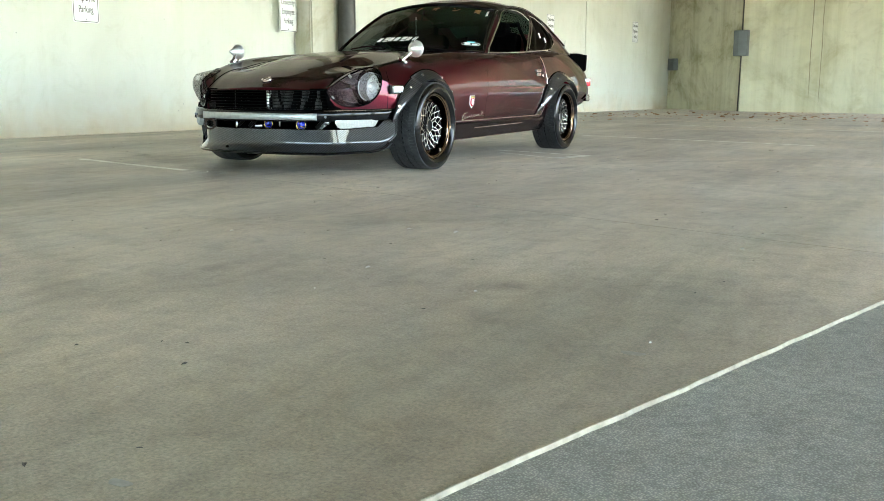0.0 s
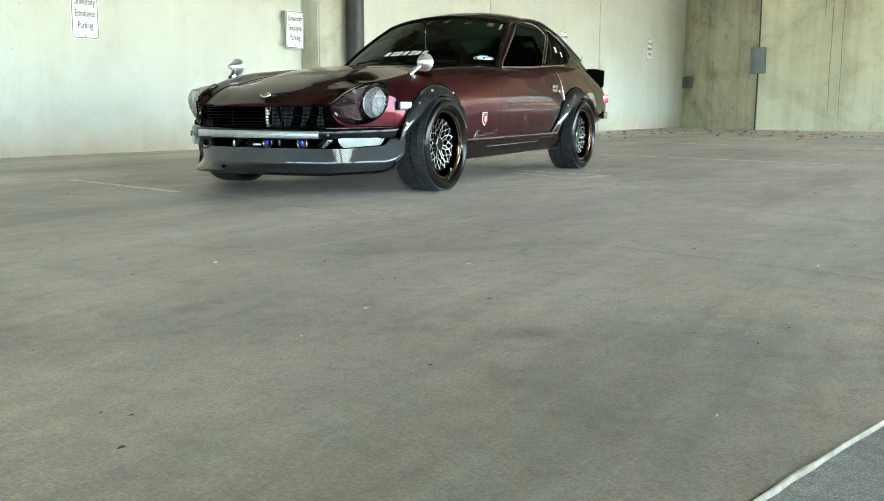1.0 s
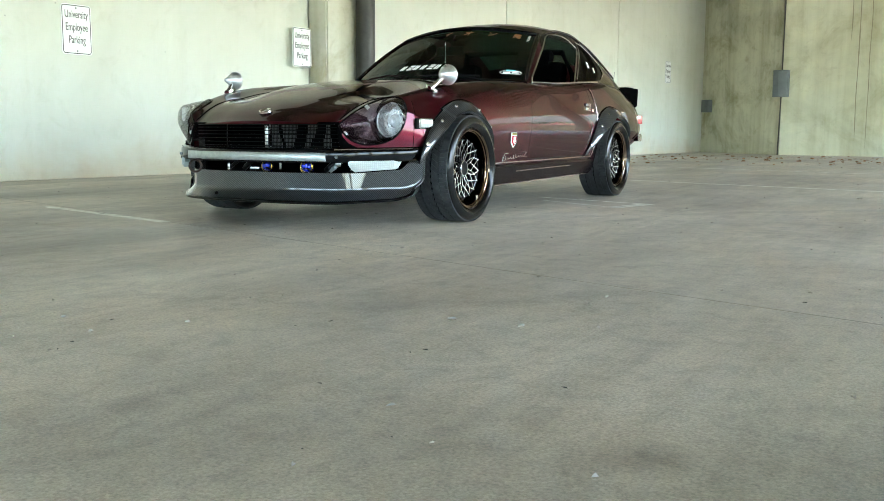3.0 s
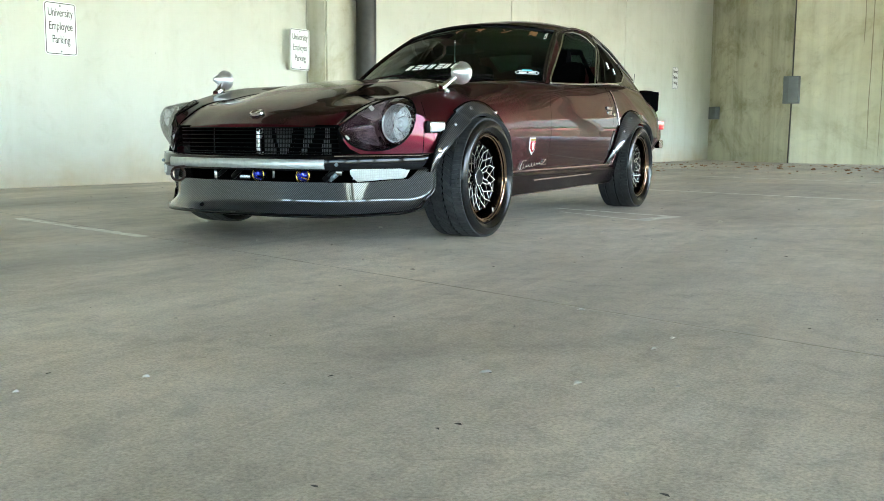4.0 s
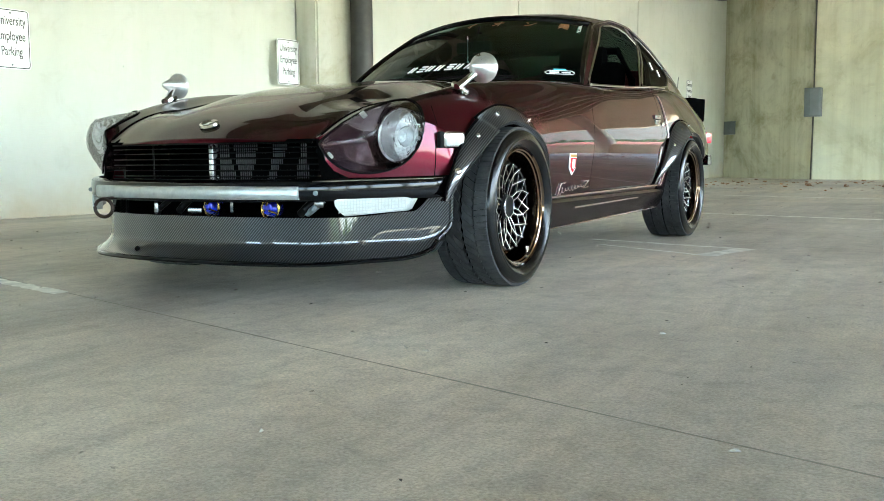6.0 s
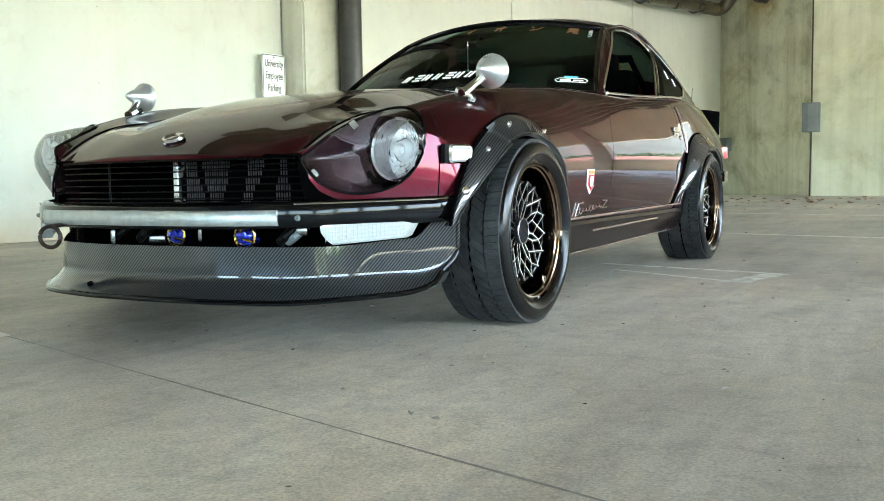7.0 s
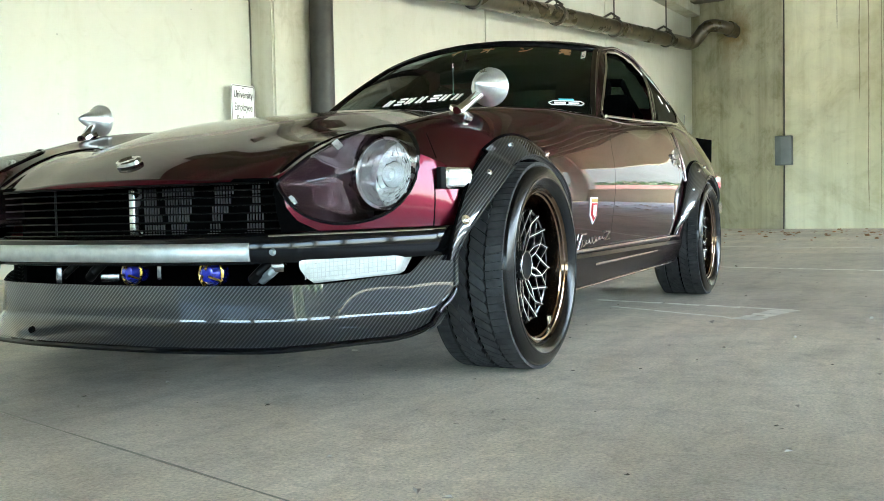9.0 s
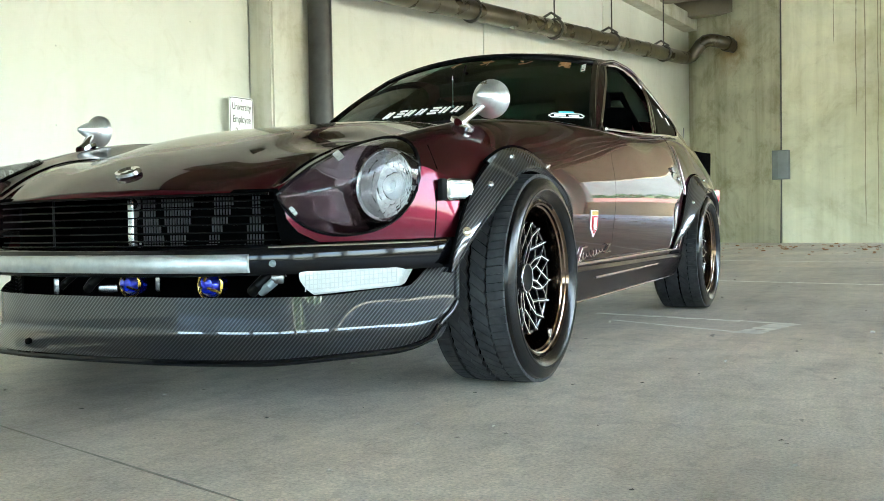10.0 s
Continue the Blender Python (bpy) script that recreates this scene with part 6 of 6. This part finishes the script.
def wheel_meshes():
    """Meshes of one wheel about its own centre; the outer side looks to +x, its lip at x = 0."""
    n = 96
    out = {}
    bm = bmesh.new()
    lathe(bm, [(0.193, -0.205), (0.203, -0.20), (0.205, -0.19), (0.185, -0.17), (0.168, -0.14), (0.166, -0.095), (0.172, -0.088), (0.186, -0.084), (0.190, -0.060), (0.191, -0.030), (0.1925, -0.018), (0.197, -0.015), (0.1985, -0.008), (0.2035, -0.006), (0.2065, 0.001), (0.2105, -0.001), (0.2105, -0.010)], n)
    out["rim"] = finish(bm, "rim", M_BRONZE, 25)
    bm = bmesh.new()
    prof = [(0.205, -0.205), (0.225, -0.222), (0.248, -0.226), (0.266, -0.215), (0.2765, -0.196), (0.2705, -0.185), (0.2705, -0.10), (0.2705, -0.024), (0.2765, -0.012), (0.268, 0.006), (0.256, 0.013), (0.243, 0.0155), (0.241, 0.0175), (0.237, 0.0175), (0.236, 0.0150), (0.226, 0.011), (0.216, 0.004), (0.208, -0.006), (0.205, -0.012)]
    lathe(bm, prof, n)
    out["tyre"] = finish(bm, "tyre", M_RUBBER, 30)
    # tread blocks between wandering grooves
    bm = bmesh.new()

    def rib(x0, x1, zig, slant, gap, count, phase=0.0):
        step = 2 * math.pi / count
        for i in range(count):
            a0 = step * (i + phase)
            a1 = a0 + step * (1 - gap)
            am = (a0 + a1) / 2
            q = []
            for x, a in ((x0, a0), (x1, a0 + slant), (x1 + zig, am + slant), (x1, a1 + slant), (x0, a1), (x0 + zig, am)):
                edge = 0.0035 * max(0, abs(x + 0.104) - 0.085) / 0.015
                q.append((x, a, 0.2825 - edge * edge * 60 - edge * 0.4))
            lo = [bm.verts.new((x, 0.268 * math.cos(a), 0.268 * math.sin(a))) for x, a, r in q]
            hi = [bm.verts.new((x * 0.985 + 0.015 * (x0 + x1) / 2, r * math.cos(a), r * math.sin(a))) for x, a, r in q]
            bm.faces.new(hi)
            for k in range(6):
                bm.faces.new((lo[k], lo[(k + 1) % 6], hi[(k + 1) % 6], hi[k]))
    rib(-0.206, -0.166, 0.0, -0.03, 0.09, 84)
    rib(-0.1605, -0.1315, 0.005, 0.12, 0.09, 52)
    rib(-0.126, -0.098, -0.005, 0.12, 0.09, 52, 0.5)
    rib(-0.0925, -0.052, 0.004, 0.10, 0.09, 60, 0.2)
    rib(-0.046, -0.002, 0.0, -0.02, 0.09, 84, 0.5)
    # near-black ring below the blocks: the grooves' shade put into the colour
    base = bmesh.new()
    lathe(base, [(0.2700, -0.197), (0.2722, -0.193), (0.2722, -0.016), (0.2700, -0.012)], n)
    out["tread_shade"] = finish(base, "tread_shade", M_VOID, 30)
    bmesh.ops.recalc_face_normals(bm, faces=bm.faces)
    out["tread"] = finish(bm, "tread", M_TREAD, 20)
    # mesh spokes: black body with bright machined face lines
    face = lambda r: -0.062 + 0.20 * max(0, r - 0.03) * 0.9
    dark, bright = bmesh.new(), bmesh.new()

    def bar(r0, a0, r1, a1, w):
        for bm2, width, lift, deep in ((dark, w * 1.7, 0.0, 0.016), (bright, w * 0.36, 0.0025, 0.002)):
            p = Vector((face(r0) + lift, r0 * math.cos(a0), r0 * math.sin(a0)))
            q = Vector((face(r1) + lift, r1 * math.cos(a1), r1 * math.sin(a1)))
            d = (q - p).normalized()
            s = d.cross(Vector((1, 0, 0))).normalized() * width
            b = Vector((-deep, 0, 0))
            for tri in ((p + s, p - s, q - s, q + s), (p + s, q + s, q + s + b, p + s + b), (p - s, p - s + b, q - s + b, q - s)):
                bm2.faces.new([bm2.verts.new(v) for v in tri])
    arms = 8
    for i in range(arms):
        a = 2 * math.pi * i / arms
        h, q = math.pi / 8, math.pi / 16
        for sg in (-1, 1):
            bar(0.040, a + sg * 0.20, 0.084, a + sg * 0.125, 0.0032)
            bar(0.084, a + sg * 0.125, 0.118, a, 0.0032)
            bar(0.118, a, 0.148, a + sg * q, 0.0032)
            bar(0.084, a + sg * 0.125, 0.108, a + sg * h, 0.0032)
            bar(0.108, a + h, 0.148, a + h + sg * q, 0.0032)
    for bm2 in (dark, bright):
        bmesh.ops.recalc_face_normals(bm2, faces=bm2.faces)
    lathe(dark, [(0.146, -0.045), (0.152, -0.043), (0.160, -0.046), (0.166, -0.09)], n)
    out["spokes"] = finish(dark, "spokes", M_BLACK, 30)
    out["spoke_face"] = finish(bright, "spoke_face", M_SILVER, 30)
    bm = bmesh.new()
    lathe(bm, [(0.0, -0.046), (0.030, -0.046), (0.034, -0.044), (0.038, -0.046), (0.040, -0.052), (0.041, -0.075)], 32)
    out["centre_cap"] = finish(bm, "centre_cap", M_MATT, 30)
    bm = bmesh.new()
    lathe(bm, [(0.0375, -0.0455), (0.0385, -0.0445), (0.0400, -0.0455), (0.0405, -0.05)], 32)
    out["cap_ring"] = finish(bm, "cap_ring", M_SILVER, 30)
    bm = bmesh.new()
    lathe(bm, [(0.0, -0.035), (0.0030, -0.036), (0.0040, -0.041), (0.0040, -0.046)], 8, "X", (0, 0.150, 0))
    out["rim_bolt"] = finish(bm, "rim_bolt", M_SILVER, 30)
    bm = bmesh.new()
    lathe(bm, [(0.0, -0.085), (0.150, -0.085), (0.150, -0.10), (0.02, -0.10)], 48)
    box(bm, (-0.10, 0.12, 0.03), (0.04, 0.06, 0.10), 0, 0.01)
    out["brake"] = finish(bm, "brake", M_VOID, 30)
    bm = bmesh.new()
    tube(bm, [(-0.018, 0, -0.190), (-0.016, 0, -0.165)], 0.0045, 8)
    tube(bm, [(-0.018, 0.010, -0.190), (-0.015, 0.012, -0.172)], 0.004, 8)
    out["valve"] = finish(bm, "valve", M_CHROME, 30)
    return out


WHEEL_LABELS = {"tyre": "low-profile black tyre", "tread": "siped tread blocks", "tread_shade": "black ring under the tread, groove shade put into its colour", "spokes": "black mesh spokes", "spoke_face": "bright machined spoke edges", "rim_bolt": "tiny bright rim bolt",
                "cap_ring": "bright ring", "brake": "dark brake disc", "valve": "chrome valve stem", "centre_cap": "black centre cap"}


def build_wheels():
    ms = wheel_meshes()
    for x, y, sx, steer in ((0.832, FRONT_Y, 1, FRONT_STEER), (-0.832, FRONT_Y, -1, FRONT_STEER), (0.822, REAR_Y, 1, 0), (-0.822, REAR_Y, -1, 0)):
        w = new("wheel", ms["rim"])
        w.parent = CAR
        spin = radians(28 if y < 1 else 75)
        m = Matrix.Translation(Vector((x, y, HUB_Z)) - ORIGIN[CAR.name] + Vector((0, 0, TYRE_R - HUB_Z))) @ Matrix.Rotation(radians(steer) + (math.pi if sx < 0 else 0), 4, "Z") @ Matrix.Rotation(spin, 4, "X") @ Matrix.Scale(0.956, 4)
        w.matrix_basis = m
        tagged(w, "deep-dish bronze wheel with black mesh spokes")
        for name, me in ms.items():
            if name == "rim":
                continue
            for k in range(16 if name == "rim_bolt" else 1):
                o = new(name, me)
                o.parent = w
                o.matrix_basis = Matrix.Rotation(2 * math.pi * (k + 0.5) / 16 if name == "rim_bolt" else 0.0, 4, "X")
                tagged(o, WHEEL_LABELS[name])


FRONT_STEER = 0.0
M_DIM = Shade("smoked_bucket", (0.125, 0.062, 0.076), 0.13, 0.75, 0.8, 0.04).mat
M_RIB = Shade("lens_rib", (0.40, 0.41, 0.38), 0.2, 0, 1.0).mat
M_SLAT = Shade("satin_black", (0.0025, 0.0025, 0.0025), 0.35, spec=0.09).mat
# near white, hardly metallic: the mirror's bright reflections put into the colour
M_FACET = Shade("white_facets", (0.95, 0.96, 0.96), 0.15, 0.08, 0.6).mat
M_FIN = Shade("pale_fins", (0.06, 0.06, 0.06), 0.5, 0.2).mat
M_TOW = worn("dark_bronze", (0.03, 0.016, 0.011), 0.35, 0.5)
M_GUTTER = worn("dark_bright_trim", (0.20, 0.19, 0.18), 0.22, 1.0)
M_SKIRT = Shade("maroon_bright_edge", (0.5, 0.40, 0.39), 0.25, 0.8, 0.5).mat

SHELL, COVERS = build_shell()
for side_sign in (1, -1):
    lamp_unit(side_sign, COVERS[side_sign])
    flare(FRONT_Y, True, side_sign)
    flare(REAR_Y, False, side_sign)
    fender_mirror(side_sign)
build_front()
build_greenhouse()
build_cabin()
build_flanks()
build_wheels()
skin.free()


# ---------------------------------------------------------------- marks and litter on the floor
def floor_line(a, b, w, name="floor_mark"):
    a, b = Vector((*a, 0)), Vector((*b, 0))
    d = (b - a).normalized()
    s = Vector((-d.y, d.x, 0)) * w / 2
    bm = bmesh.new()
    n = max(4, int((b - a).length / 0.03))
    rows = []
    for i in range(n + 1):
        c = a.lerp(b, i / n)
        e0, e1 = 1 + random.uniform(-0.25, 0.2), 1 + random.uniform(-0.25, 0.2)
        rows.append([c + s * e0 + Vector((0, 0, 0.0004)), c + s * 0.3 + Vector((0, 0, 0.0012)), c - s * 0.3 + Vector((0, 0, 0.0012)), c - s * e1 + Vector((0, 0, 0.0004))])
    grid(bm, rows, skip=lambda i, j: noise.noise(rows[i][j] * 23) > 0.40)
    solid(name, bm, M_LINE, "worn pale paint line on the concrete floor", "paint line", "structure")


def build_floor_marks():
    random.seed(21)
    for a, b, w in (((0.40, 1.80), (1.27, 1.56), 0.05), ((1.25, 1.57), (1.14, 1.18), 0.10), ((0.55, 1.52), (1.16, 1.19), 0.03), ((0.20, 4.43), (2.60, 3.81), 0.08), ((-1.75, -0.58), (-0.46, -0.90), 0.06), ((-0.30, 8.0), (3.0, 7.08), 0.09)):
        floor_line(a, b, w)


def flake(bm, p, size, turn, curl):
    m = Matrix.Translation(p) @ Matrix.Rotation(turn, 4, "Z")
    pts = [(-1.0, 0, 0), (-0.45, -0.42, curl), (0.35, -0.38, curl * 0.7), (1.0, 0, 0.1), (0.35, 0.40, curl), (-0.45, 0.36, curl * 0.5)]
    top = [bm.verts.new(m @ Vector((x * size, y * size, z * size + 0.0012))) for x, y, z in pts]
    mid = bm.verts.new(m @ Vector((0, 0, 0.0015)))
    for i in range(6):
        bm.faces.new((mid, top[i], top[(i + 1) % 6]))


def build_litter():
    random.seed(5)
    bm = bmesh.new()
    for i in range(380):
        y = random.gauss(12.6, 1.6)
        x = random.uniform(-2.6, 6.0)
        if y > 15.6 or x < -4.2 + 0.11 * y:
            continue
        flake(bm, Vector((x, y, 0)), random.uniform(0.015, 0.05), random.uniform(0, 6.3), random.uniform(0.1, 0.6))
    solid("leaf_litter", bm, M_LEAF, "dry reddish leaves drifted near the far wall", "leaves", "stuff")
    bm = bmesh.new()
    for i in range(900):
        x, y = random.uniform(-4.0, 3.2), random.uniform(-5.0, 11.0)
        if x > edge_x(y) - 0.1 or x < -4.3 + 0.11 * y:
            continue
        flake(bm, Vector((x, y, 0)), random.uniform(0.003, 0.009) * (1.6 if random.random() < 0.08 else 1), random.uniform(0, 6.3), random.uniform(0.2, 0.9))
    solid("floor_grit", bm, M_CHIP, "pale grit and paper flecks scattered over the floor", "litter", "stuff")
    bm = bmesh.new()
    for i in range(500):
        x, y = random.uniform(-4.0, 3.2), random.uniform(-5.0, 9.0)
        if x > edge_x(y) - 0.1 or x < -4.3 + 0.11 * y:
            continue
        flake(bm, Vector((x, y, 0)), random.uniform(0.003, 0.008), random.uniform(0, 6.3), random.uniform(0.1, 0.5))
    solid("dark_grit", bm, M_CRACK, "dark crumbs scattered over the floor", "litter", "stuff")
    for x, y, r in ((1.05, 1.04, 0.035), (1.94, -2.32, 0.020), (2.165, -1.83, 0.018), (1.86, -1.60, 0.016), (1.04, -1.17, 0.022), (1.095, -1.18, 0.014), (1.62, 0.10, 0.02), (1.48, -0.35, 0.015), (2.5, 0.6, 0.018), (2.2, -3.01, 0.014)):
        bm = bmesh.new()
        flake(bm, Vector((x, y, 0)), r * 0.7, random.uniform(0, 6.3), 0.45)
        solid("leaf", bm, M_CHIP, "small pale dry leaf on the floor", "leaf", group="loose leaves")
    for x, y, r in ((3.12, -3.50, 0.018), (2.71, -4.41, 0.014)):
        bm = bmesh.new()
        ring = [(x + r * math.cos(a) * (1.3 + 0.2 * math.sin(3 * a)), y + r * math.sin(a) * (0.8 + 0.2 * math.cos(2 * a))) for a in np.linspace(0, 2 * math.pi, 20)[:-1]]
        slab(bm, ring, 0.0002, 0.0008)
        solid("oil_spot", bm, M_SPOT, "dark oil spot on the concrete", "stain", "structure")


M_SPOT = worn("oil_stained_concrete", (0.24, 0.235, 0.20), 0.5, 0, 0, 60, 0.25)
build_floor_marks()
build_litter()
